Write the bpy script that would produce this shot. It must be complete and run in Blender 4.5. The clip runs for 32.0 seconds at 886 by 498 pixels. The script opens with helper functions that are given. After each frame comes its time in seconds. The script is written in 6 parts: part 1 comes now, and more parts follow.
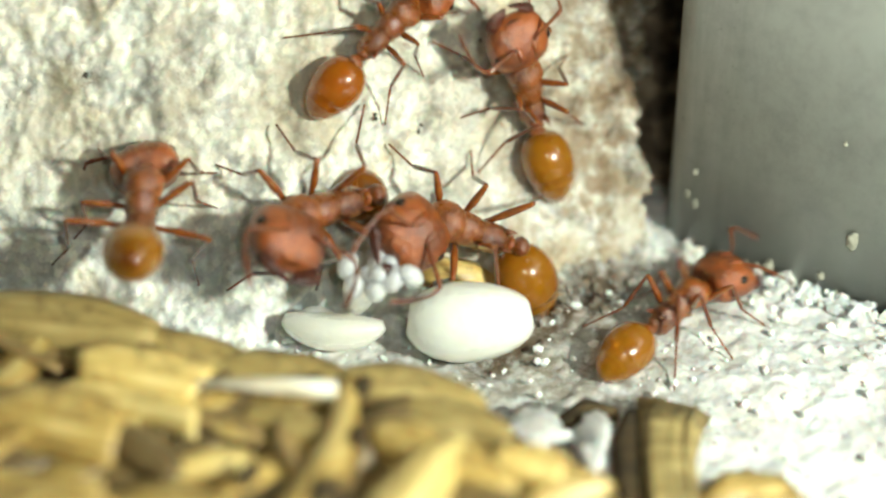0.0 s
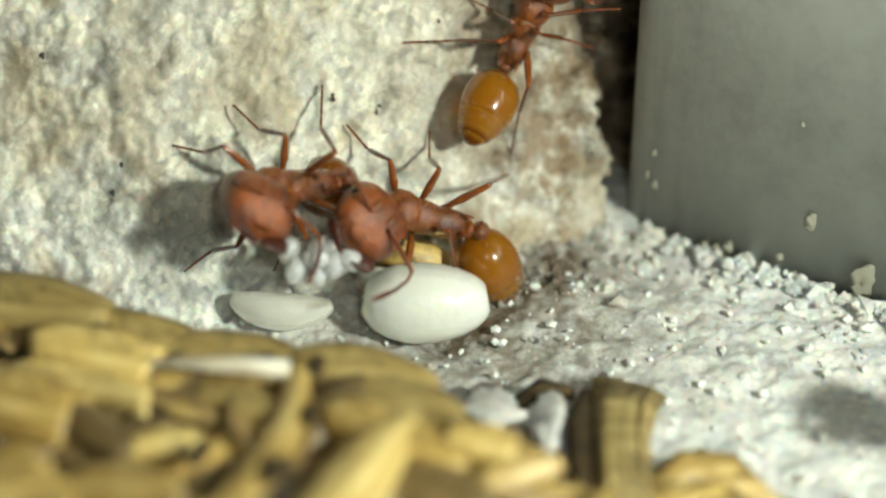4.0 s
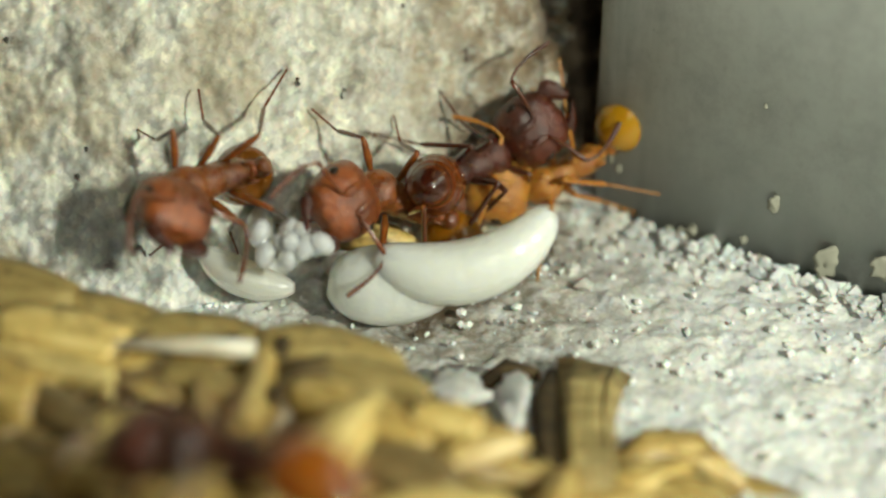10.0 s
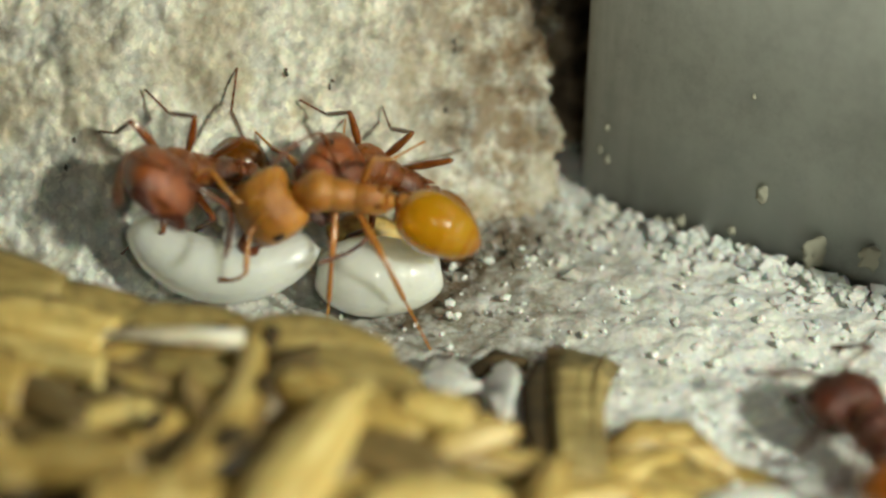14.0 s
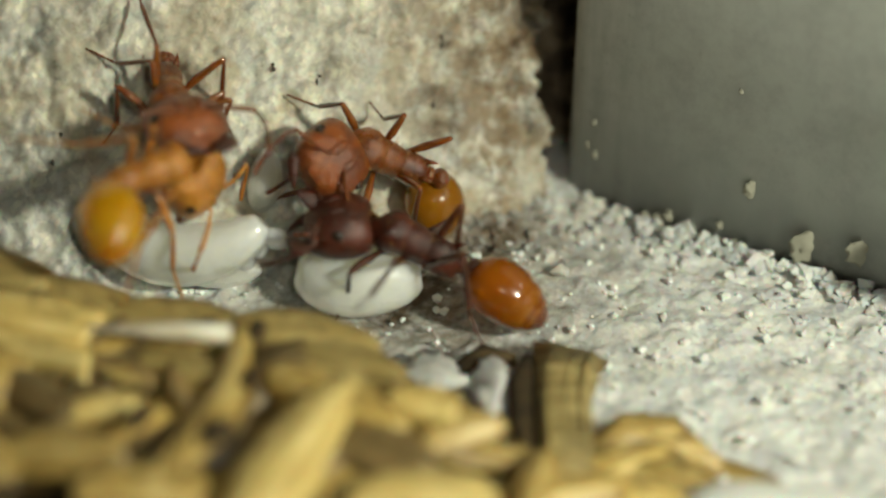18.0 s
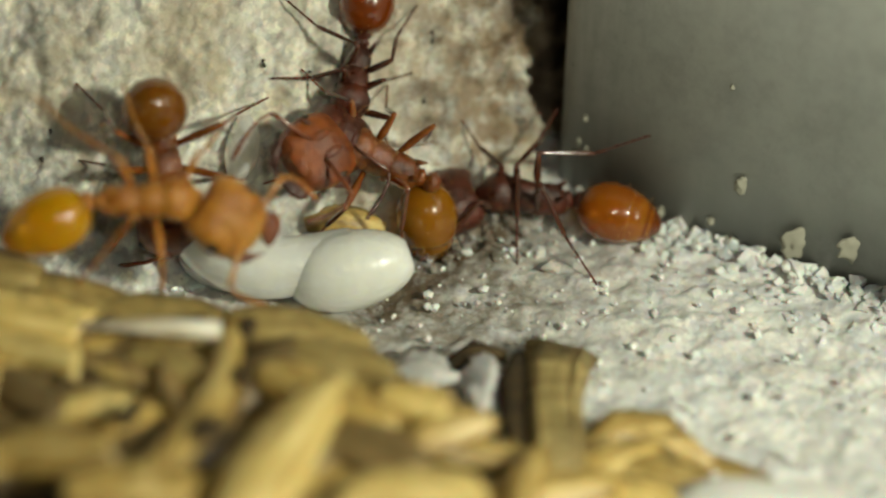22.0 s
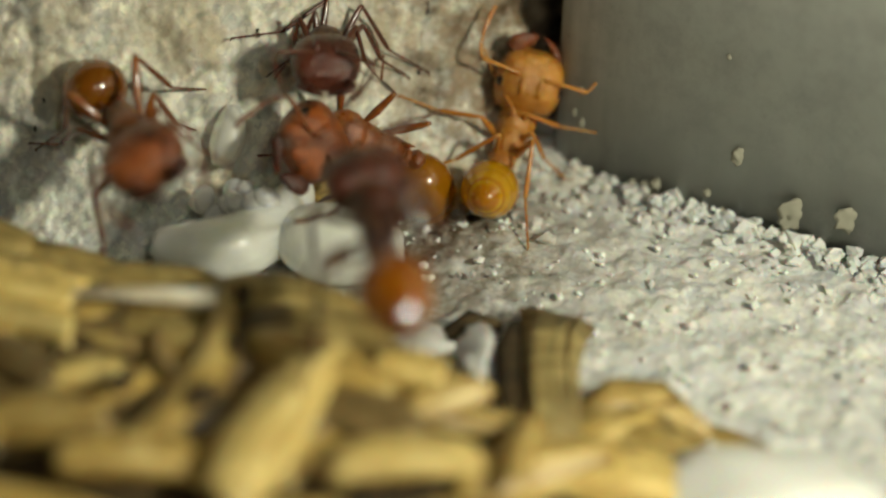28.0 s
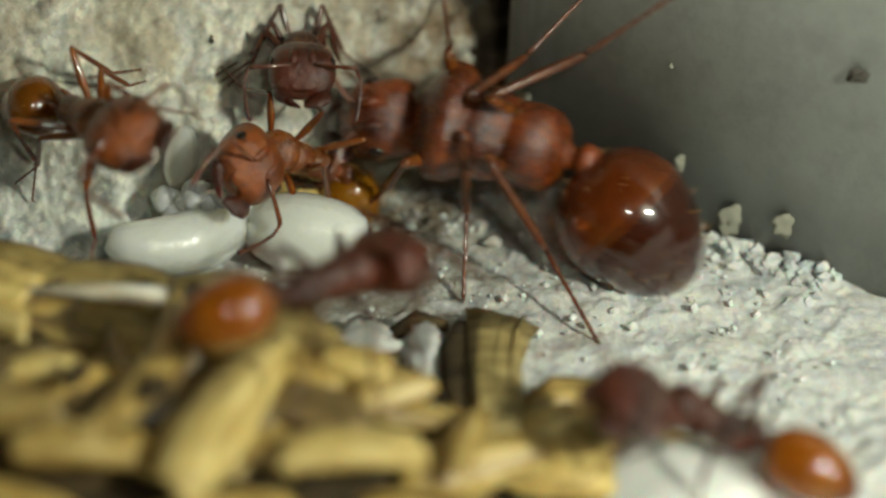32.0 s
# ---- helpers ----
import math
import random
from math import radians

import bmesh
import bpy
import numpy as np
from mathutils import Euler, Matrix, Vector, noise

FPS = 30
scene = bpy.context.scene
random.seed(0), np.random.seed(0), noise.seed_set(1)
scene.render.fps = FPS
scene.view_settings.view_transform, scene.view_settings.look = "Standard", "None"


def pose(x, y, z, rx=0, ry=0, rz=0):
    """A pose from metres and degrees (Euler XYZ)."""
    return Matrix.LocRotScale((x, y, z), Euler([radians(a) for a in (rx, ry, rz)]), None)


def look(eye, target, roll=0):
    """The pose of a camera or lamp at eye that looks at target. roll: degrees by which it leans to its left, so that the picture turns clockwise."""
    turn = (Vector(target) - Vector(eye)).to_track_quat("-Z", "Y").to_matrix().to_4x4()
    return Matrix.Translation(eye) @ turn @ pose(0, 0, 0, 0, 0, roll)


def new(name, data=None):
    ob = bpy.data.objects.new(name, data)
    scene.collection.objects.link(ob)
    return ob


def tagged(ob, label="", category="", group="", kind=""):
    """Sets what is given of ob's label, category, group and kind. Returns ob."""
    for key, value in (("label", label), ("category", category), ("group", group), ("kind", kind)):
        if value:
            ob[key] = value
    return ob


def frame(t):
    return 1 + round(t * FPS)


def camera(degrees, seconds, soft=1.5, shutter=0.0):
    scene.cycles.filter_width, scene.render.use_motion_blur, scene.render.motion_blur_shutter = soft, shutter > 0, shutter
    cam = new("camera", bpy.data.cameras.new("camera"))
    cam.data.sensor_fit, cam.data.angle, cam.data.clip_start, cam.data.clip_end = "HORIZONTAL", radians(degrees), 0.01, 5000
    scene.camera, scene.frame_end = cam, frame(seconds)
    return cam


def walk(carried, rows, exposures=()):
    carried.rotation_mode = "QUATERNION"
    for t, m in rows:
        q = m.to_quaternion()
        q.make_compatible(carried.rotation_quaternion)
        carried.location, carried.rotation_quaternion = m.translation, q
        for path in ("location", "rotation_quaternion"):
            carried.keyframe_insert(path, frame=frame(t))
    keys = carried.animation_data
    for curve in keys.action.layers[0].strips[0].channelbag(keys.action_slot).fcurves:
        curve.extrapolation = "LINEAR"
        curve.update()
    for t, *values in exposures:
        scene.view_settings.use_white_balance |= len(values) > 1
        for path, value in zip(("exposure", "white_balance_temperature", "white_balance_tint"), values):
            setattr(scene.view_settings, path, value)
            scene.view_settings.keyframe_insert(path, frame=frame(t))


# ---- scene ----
# An ant brood chamber in a plaster nest, filmed close up. The plan is in millimetres.
from mathutils import Quaternion

U = 0.001
cam = camera(24, 32.0, soft=2.4, shutter=0.5)
cam.data.dof.use_dof, cam.data.dof.focus_distance, cam.data.dof.aperture_fstop = True, 58.3 * U, 27.0

# seconds, eye in millimetres, turn in degrees
PATH = [
    (0, -0, -51.3608, 35.9633, 54.9882, 0.0524, 0.1239), (0.5, 0.4829, -50.9561, 36.3866, 54.6314, 0.1149, 0.3893),
    (1, 0.5746, -50.9525, 36.3958, 54.7695, 0.0456, 0.3061), (1.5, 0.7227, -51.0647, 36.1608, 54.896, 0.0811, 0.3454),
    (2, 0.8345, -51.1548, 36.0477, 55.0262, 0.0791, 0.1844), (2.5, 0.8882, -51.2029, 35.9172, 54.9595, 0.0715, 0.1657),
    (3, 0.93, -51.305, 35.7571, 54.9044, 0.0227, 0.0485), (3.5, 1.0283, -51.4341, 35.6781, 54.8446, 0.0277, 0.0584),
    (5.5, 1.1841, -51.7578, 35.443, 54.7874, -0.0967, -0.1813), (6, 1.2816, -51.88, 35.3667, 54.8507, -0.067, -0.185),
    (6.5, 1.1891, -51.8642, 35.4097, 54.9156, -0.1396, -0.2968), (7, 1.1738, -51.9707, 35.2446, 54.9626, -0.1214, -0.4779),
    (7.5, 1.2464, -52.0644, 35.2614, 55.0855, -0.1339, -0.4716), (8, 1.1473, -52.0389, 35.2699, 55.0228, -0.1787, -0.6163),
    (8.5, 1.1895, -52.1528, 35.1531, 55.2329, -0.1895, -0.6389), (9, 1.0978, -52.0537, 35.0138, 55.1516, -0.2723, -0.7723),
    (9.5, 1.1445, -52.1931, 34.9439, 55.3525, -0.3126, -0.7743), (10, 1.1467, -52.0767, 35.0453, 55.1339, -0.294, -0.8458),
    (10.5, 1.1183, -52.0542, 35.0028, 55.3227, -0.2633, -0.8857), (11, 0.9097, -52.0607, 35.0486, 55.2277, -0.4526, -1.0965),
    (11.5, 0.889, -52.1521, 34.9486, 55.2731, -0.4731, -1.162), (12, 1.0916, -52.1959, 34.8426, 55.1533, -0.3945, -1.1019),
    (12.5, 1.0828, -52.1862, 34.8878, 55.2112, -0.3974, -1.0874), (13, 1.0871, -52.2175, 34.8686, 55.2523, -0.4835, -1.1671),
    (13.5, 1.1931, -52.2608, 34.823, 55.2085, -0.3961, -1.0715), (14, 1.0475, -52.1899, 34.8259, 55.1224, -0.4649, -1.2269),
    (14.5, 1.1581, -52.2522, 34.7976, 55.1871, -0.4347, -1.204), (16.5, 1.0232, -52.2056, 34.6746, 55.0432, -0.6205, -1.4541),
    (17, 0.9897, -52.2233, 34.7045, 55.1083, -0.6431, -1.5119), (17.5, 1.0548, -52.2455, 34.6316, 55.1568, -0.6525, -1.4944),
    (18, 1.1299, -52.2151, 34.7195, 55.0868, -0.6183, -1.4489), (18.5, 1.1986, -52.2873, 34.6439, 55.1627, -0.6035, -1.4888),
    (19, 1.4, -52.1631, 34.6255, 54.9502, -0.494, -1.3795), (19.5, 1.3492, -52.2164, 34.6209, 54.9775, -0.5191, -1.4559),
    (20, 1.3696, -52.292, 34.5628, 55.1337, -0.4976, -1.4554), (20.5, 1.2317, -52.1448, 34.6605, 55.0046, -0.6361, -1.451),
    (21, 1.2819, -52.2219, 34.6427, 55.1026, -0.5771, -1.5094), (21.5, 1.2069, -52.1445, 34.5357, 55.0837, -0.6025, -1.5864),
    (22, 1.1829, -52.114, 34.6664, 54.9743, -0.6994, -1.6381), (22.5, 1.2067, -52.274, 34.518, 55.2013, -0.7445, -1.6799),
    (23, 1.2507, -52.2287, 34.5538, 55.0913, -0.6839, -1.6361), (23.5, 1.1904, -52.2068, 34.4861, 55.1085, -0.7623, -1.6936),
    (24, 1.1191, -52.226, 34.2719, 55.1517, -0.7488, -1.7166), (24.5, 1.0028, -52.1944, 34.212, 55.0712, -0.758, -1.8125),
    (25, 1.2452, -52.3078, 34.1302, 55.1436, -0.7126, -1.7087), (25.5, 1.2138, -52.2748, 34.0317, 55.1747, -0.7095, -1.7642),
    (26, 1.2163, -52.231, 33.9943, 54.8522, -0.6473, -1.6302), (26.5, 1.0731, -52.0909, 33.9887, 54.7405, -0.7336, -1.7673),
    (28.5, 1.1303, -52.2972, 33.8433, 54.8979, -0.9189, -1.805), (29, 1.2252, -52.2942, 33.7816, 54.9129, -1.0383, -1.7798),
    (29.5, 1.1337, -52.4323, 33.9466, 55.2399, -1.0245, -1.7699), (30, 0.9424, -52.6255, 34.2677, 55.3839, -1.1779, -1.9698),
    (30.5, 0.9124, -53.662, 34.7525, 55.7841, -1.3939, -2.1302), (31, 1.1015, -53.7772, 34.8147, 55.3341, -1.7898, -2.6325),
    (31.5, 1.2177, -53.5484, 34.5278, 55.191, -1.8284, -2.5937), (32, 1.3581, -53.7782, 34.2202, 55.5495, -1.7651, -2.5306),
]


def steps(rows):
    """Rows of seconds, millimetres and degrees as poses."""
    return [(t, pose(x * U, y * U, z * U, rx, ry, rz)) for t, x, y, z, rx, ry, rz in rows]


EXPOSURES = [(0, 0.52, 6200, 10), (1, 0.35, 6050, 10), (2, 0.04, 6000, 10), (3, 0.0, 6200, 10), (7, -0.14, 6400, 10), (11, -0.24, 6500, 10), (17, -0.46, 6750, 11), (24, -0.56, 6950, 12), (29, -0.64, 7150, 13), (31, -0.6, 6900, 12), (32, -0.7, 6500, 10)]
walk(cam, steps(PATH), EXPOSURES)

# ---- light: a dim room and two small white lamps beside the camera ----
world = bpy.data.worlds.new("room")
scene.world = world
world.use_nodes = True
world.node_tree.nodes["Background"].inputs["Color"].default_value = (0.95, 0.97, 0.92, 1)
world.node_tree.nodes["Background"].inputs["Strength"].default_value = 0.033


def lamp(name, eye, power, size, colour):
    data = bpy.data.lights.new(name, "AREA")
    data.shape, data.size, data.energy, data.color = "DISK", size * U, power, colour
    ob = new(name, data)
    ob.matrix_basis = look([v * U for v in eye], (0, 0, 0))
    return ob


lamp("lamp_main", (41, -46, 39), 0.056, 6, (0.95, 0.98, 0.8))
lamp("lamp_second", (8, -53, 42), 0.0055, 4, (0.95, 0.98, 0.82))


# ---- materials ----
def material(name, rough=0.5, **kw):
    m = bpy.data.materials.new(name)
    m.use_nodes = True
    b = m.node_tree.nodes["Principled BSDF"]
    b.inputs["Roughness"].default_value = rough
    for key, value in kw.items():
        b.inputs[key.replace("_", " ")].default_value = value
    return m, m.node_tree, b


def node(tree, kind, **kw):
    n = tree.nodes.new(kind)
    for key, value in kw.items():
        n.inputs[key.replace("_", " ")].default_value = value
    return n


def coords(tree, moving):
    return tree.nodes.new("ShaderNodeTexCoord").outputs["Object"] if moving else tree.nodes.new("ShaderNodeNewGeometry").outputs["Position"]


def noisy(tree, at, size, detail=4.0, rough=0.55):
    """Noise with features of that many millimetres."""
    n = node(tree, "ShaderNodeTexNoise", Scale=1000.0 / size, Detail=detail, Roughness=rough)
    tree.links.new(at, n.inputs["Vector"])
    return n.outputs["Fac"]


def ramp(tree, fac, stops):
    r = tree.nodes.new("ShaderNodeValToRGB")
    while len(r.color_ramp.elements) < len(stops):
        r.color_ramp.elements.new(0.5)
    for e, (p, c) in zip(r.color_ramp.elements, stops):
        e.position, e.color = p, (*c, 1) if len(c) == 3 else c
    tree.links.new(fac, r.inputs["Fac"])
    return r.outputs["Color"]


def mix(tree, fac, a, b, blend="MIX"):
    m = tree.nodes.new("ShaderNodeMix")
    m.data_type, m.blend_type = "RGBA", blend
    for value, socket in ((fac, m.inputs[0]), (a, m.inputs[6]), (b, m.inputs[7])):
        if isinstance(value, (int, float)):
            socket.default_value = value
        elif isinstance(value, tuple):
            socket.default_value = (*value, 1)
        else:
            tree.links.new(value, socket)
    return m.outputs[2]


def grey(v):
    return (v, v, v)


def bump(tree, b, height, strength, depth, under=None):
    n = node(tree, "ShaderNodeBump", Strength=strength, Distance=depth * U)
    tree.links.new(height, n.inputs["Height"])
    if under is not None:
        tree.links.new(under, n.inputs["Normal"])
    tree.links.new(n.outputs["Normal"], b.inputs["Normal"])
    tree.links.new(n.outputs["Normal"], b.inputs["Coat Normal"])
    return n.outputs["Normal"]


def plaster(name, pale, warm, cool, stained, mottle):
    m, t, b = material(name, 0.7, Coat_Weight=0.1, Coat_Roughness=0.15, Subsurface_Weight=0.25, Subsurface_Scale=0.00015)
    at = coords(t, False)
    col = ramp(t, noisy(t, at, 2.2, 6, 0.6), [(0.36, cool), (0.47, pale), (0.56, pale), (0.66, warm)])
    # dull hollows between the grains
    col = mix(t, ramp(t, noisy(t, at, 0.45, 5, 0.7), [(0.3, grey(0.5)), (0.45, grey(0.0))]), col, mix(t, 0.6, cool, (0.3, 0.27, 0.2)))
    # single grains, each a little lighter, darker or warmer, with duller joints
    shift = node(t, "ShaderNodeVectorMath")
    shift.operation = "MULTIPLY"
    shift.inputs[1].default_value = (0.3 * U, 0.3 * U, 0.3 * U)
    t.links.new(noisy(t, at, 0.4, 4, 0.65), shift.inputs[0])
    bent = node(t, "ShaderNodeVectorMath")
    t.links.new(at, bent.inputs[0])
    t.links.new(shift.outputs["Vector"], bent.inputs[1])
    for size, low, high in ((0.55, 1 - 0.36 * mottle, 1 + 0.2 * mottle), (0.24, 1 - 0.34 * mottle, 1 + 0.24 * mottle)):
        v = node(t, "ShaderNodeTexVoronoi", Scale=1000 / size)
        t.links.new(bent.outputs["Vector"], v.inputs["Vector"])
        tone = t.nodes.new("ShaderNodeSeparateColor")
        t.links.new(v.outputs["Color"], tone.inputs["Color"])
        col = mix(t, 1.0, col, ramp(t, tone.outputs["Red"], [(0.0, grey(low)), (0.3, (0.93, 0.93, 0.93)), (0.7, (1.0, 0.99, 0.95)), (1.0, (high, high * 0.99, high * 0.94))]), "MULTIPLY")
        col = mix(t, ramp(t, v.outputs["Distance"], [(0.55, grey(0)), (0.9, grey(0.35))]), col, mix(t, 0.5, cool, (0.24, 0.21, 0.15)))
    if stained:
        # clean white plaster along the foot of the wall
        up = t.nodes.new("ShaderNodeSeparateXYZ")
        t.links.new(at, up.inputs[0])
        uneven = node(t, "ShaderNodeMath")
        uneven.operation = "MULTIPLY_ADD"
        t.links.new(noisy(t, at, 1.5, 6, 0.65), uneven.inputs[0])
        uneven.inputs[1].default_value = 4 * U
        t.links.new(up.outputs["Z"], uneven.inputs[2])
        foot = node(t, "ShaderNodeMapRange", From_Min=6.0 * U, From_Max=3.6 * U)
        t.links.new(uneven.outputs["Value"], foot.inputs["Value"])
        col = mix(t, 1.0, col, mix(t, foot.outputs["Result"], grey(1.0), (1.1, 1.14, 1.22)), "MULTIPLY")
        # brown soil stain beside the gap
        sep = t.nodes.new("ShaderNodeSeparateXYZ")
        t.links.new(at, sep.inputs[0])
        wide = node(t, "ShaderNodeMapRange", From_Min=-2.5 * U, From_Max=4.6 * U, To_Min=0.0, To_Max=1.0)
        t.links.new(sep.outputs["X"], wide.inputs["Value"])
        spots = ramp(t, noisy(t, at, 1.0, 9, 0.78), [(0.42, grey(0.12)), (0.5, grey(0.7)), (0.56, grey(1.0))])
        both = mix(t, 1.0, wide.outputs["Result"], spots, "MULTIPLY")
        col = mix(t, both, col, (0.25, 0.175, 0.1))
        faint = ramp(t, noisy(t, at, 4.5, 4, 0.6), [(0.5, grey(0)), (0.6, grey(0.7)), (0.7, grey(0.0))])
        col = mix(t, faint, col, (0.42, 0.36, 0.25))
        # darker soil blots
        for place, r, most in (((2.55, 0.0, 3.1), 1.25, 0.95), ((2.74, 1.0, 4.9), 0.55, 0.8), ((5.2, 2.2, 4.6), 2.6, 0.8), ((4.8, 3.6, 7.6), 3.2, 0.75), ((5.3, 0.9, 2.2), 1.6, 0.6), ((-10.0, -1.3, 6.8), 1.0, 0.8), ((-7.3, -1.2, 6.6), 1.6, 0.5)):
            far = node(t, "ShaderNodeVectorMath")
            far.operation = "DISTANCE"
            t.links.new(at, far.inputs[0])
            far.inputs[1].default_value = [c * U for c in place]
            near = node(t, "ShaderNodeMapRange", From_Min=r * U, From_Max=0.15 * r * U, To_Min=0.0, To_Max=most)
            t.links.new(far.outputs["Value"], near.inputs["Value"])
            patch = ramp(t, noisy(t, at, 0.7, 8, 0.75), [(0.42, grey(0.15)), (0.56, grey(1.0))])
            col = mix(t, mix(t, 1.0, near.outputs["Result"], patch, "MULTIPLY"), col, (0.085, 0.055, 0.03))
        crack = ramp(t, noisy(t, at, 1.7, 9, 0.72), [(0.66, grey(0)), (0.72, grey(0.75))])
        col = mix(t, crack, col, (0.05, 0.04, 0.028))
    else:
        # grey-brown patch by the wall's foot: soil, with the brood's shade painted in
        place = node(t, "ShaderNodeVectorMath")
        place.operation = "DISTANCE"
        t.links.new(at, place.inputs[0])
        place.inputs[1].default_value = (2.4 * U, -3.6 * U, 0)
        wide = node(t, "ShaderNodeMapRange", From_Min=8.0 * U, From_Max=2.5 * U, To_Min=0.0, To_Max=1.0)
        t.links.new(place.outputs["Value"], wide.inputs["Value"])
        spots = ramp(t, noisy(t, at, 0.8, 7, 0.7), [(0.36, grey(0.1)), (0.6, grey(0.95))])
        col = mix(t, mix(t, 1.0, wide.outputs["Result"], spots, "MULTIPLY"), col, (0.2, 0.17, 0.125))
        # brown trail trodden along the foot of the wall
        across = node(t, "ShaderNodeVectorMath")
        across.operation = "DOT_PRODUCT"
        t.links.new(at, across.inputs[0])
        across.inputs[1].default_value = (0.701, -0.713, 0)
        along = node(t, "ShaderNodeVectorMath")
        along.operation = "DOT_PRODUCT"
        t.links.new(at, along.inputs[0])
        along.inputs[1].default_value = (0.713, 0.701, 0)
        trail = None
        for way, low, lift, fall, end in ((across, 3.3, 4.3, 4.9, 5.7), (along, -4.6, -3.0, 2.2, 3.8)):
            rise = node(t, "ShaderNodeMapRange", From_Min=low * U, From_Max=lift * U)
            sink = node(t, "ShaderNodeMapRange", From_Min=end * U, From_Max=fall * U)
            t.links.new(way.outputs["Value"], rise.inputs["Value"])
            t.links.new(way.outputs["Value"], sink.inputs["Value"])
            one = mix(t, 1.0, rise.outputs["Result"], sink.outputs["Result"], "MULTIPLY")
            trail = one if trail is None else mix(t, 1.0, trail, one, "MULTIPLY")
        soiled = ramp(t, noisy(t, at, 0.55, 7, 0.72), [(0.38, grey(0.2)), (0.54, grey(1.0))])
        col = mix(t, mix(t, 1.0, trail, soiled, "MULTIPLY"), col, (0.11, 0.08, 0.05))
    t.links.new(col, b.inputs["Base Color"])
    rough = ramp(t, noisy(t, at, 0.2, 3), [(0.36, grey(0.22)), (0.5, grey(0.8))])
    t.links.new(rough, b.inputs["Roughness"])
    n = bump(t, b, noisy(t, at, 0.28, 5, 0.75), 0.2 + 0.55 * mottle, 0.14)
    bump(t, b, noisy(t, at, 0.09, 2, 0.6), 0.5, 0.035, n)
    return m


PLASTER_WALL = plaster("plaster_wall", (0.765, 0.76, 0.7), (0.69, 0.635, 0.51), (0.52, 0.52, 0.47), True, 0.75)
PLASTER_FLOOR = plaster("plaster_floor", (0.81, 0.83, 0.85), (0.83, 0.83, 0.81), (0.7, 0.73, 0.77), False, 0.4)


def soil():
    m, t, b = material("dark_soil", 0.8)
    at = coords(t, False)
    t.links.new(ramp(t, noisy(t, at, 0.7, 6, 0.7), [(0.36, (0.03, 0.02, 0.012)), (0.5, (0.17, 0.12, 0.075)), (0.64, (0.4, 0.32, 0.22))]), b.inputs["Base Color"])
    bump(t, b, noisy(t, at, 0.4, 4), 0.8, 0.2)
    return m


SOIL = soil()


def smoked():
    m, t, b = material("smoked_acrylic", 0.3, Coat_Weight=0.0, IOR=1.45)
    at = coords(t, False)
    stretch = node(t, "ShaderNodeMapping")
    stretch.inputs["Scale"].default_value = (1, 1, 0.1)
    t.links.new(at, stretch.inputs["Vector"])
    streak = noisy(t, stretch.outputs["Vector"], 0.7, 7, 0.7)
    col = ramp(t, noisy(t, at, 3.5, 5, 0.6), [(0.34, (0.09, 0.096, 0.086)), (0.66, (0.17, 0.178, 0.162))])
    # upper light painted into the colour: paler above, dim foot, ragged border
    sep = t.nodes.new("ShaderNodeSeparateXYZ")
    t.links.new(at, sep.inputs[0])
    ragged = node(t, "ShaderNodeMath")
    ragged.operation = "MULTIPLY_ADD"
    t.links.new(noisy(t, at, 4.0, 4), ragged.inputs[0])
    ragged.inputs[1].default_value = 5 * U
    t.links.new(sep.outputs["Z"], ragged.inputs[2])
    light_fade = node(t, "ShaderNodeMapRange", From_Min=1.6 * U, From_Max=6.4 * U)
    t.links.new(ragged.outputs["Value"], light_fade.inputs["Value"])
    col = mix(t, light_fade.outputs["Result"], col, (0.5, 0.535, 0.5))
    dust = node(t, "ShaderNodeTexVoronoi", Scale=1000 / 1.5)
    t.links.new(at, dust.inputs["Vector"])
    col = mix(t, ramp(t, dust.outputs["Distance"], [(0.0, grey(0.6)), (0.025, grey(0.4)), (0.04, grey(0))]), col, (0.5, 0.5, 0.46))
    smear = ramp(t, noisy(t, at, 1.1, 9, 0.78), [(0.44, grey(0)), (0.64, grey(0.6))])
    col = mix(t, smear, col, (0.34, 0.35, 0.34))
    # fine upright scratches, strongest by the rounded edge
    edge = node(t, "ShaderNodeMapRange", From_Min=9.0 * U, From_Max=6.6 * U, To_Min=0.07, To_Max=0.45)
    t.links.new(sep.outputs["X"], edge.inputs["Value"])
    col = mix(t, edge.outputs["Result"], col, ramp(t, streak, [(0.35, grey(0.05)), (0.65, grey(0.42))]))
    # grime specks, thickest by the rounded edge
    specks = ramp(t, noisy(t, at, 0.3, 5, 0.75), [(0.6, grey(0)), (0.68, grey(1.0))])
    col = mix(t, mix(t, 1.0, edge.outputs["Result"], specks, "MULTIPLY"), col, (0.03, 0.027, 0.02))
    t.links.new(col, b.inputs["Base Color"])
    t.links.new(ramp(t, noisy(t, at, 2.5, 4), [(0.3, grey(0.32)), (0.7, grey(0.48))]), b.inputs["Roughness"])
    bump(t, b, noisy(t, at, 0.12, 2), 0.08, 0.02)
    return m


ACRYLIC = smoked()


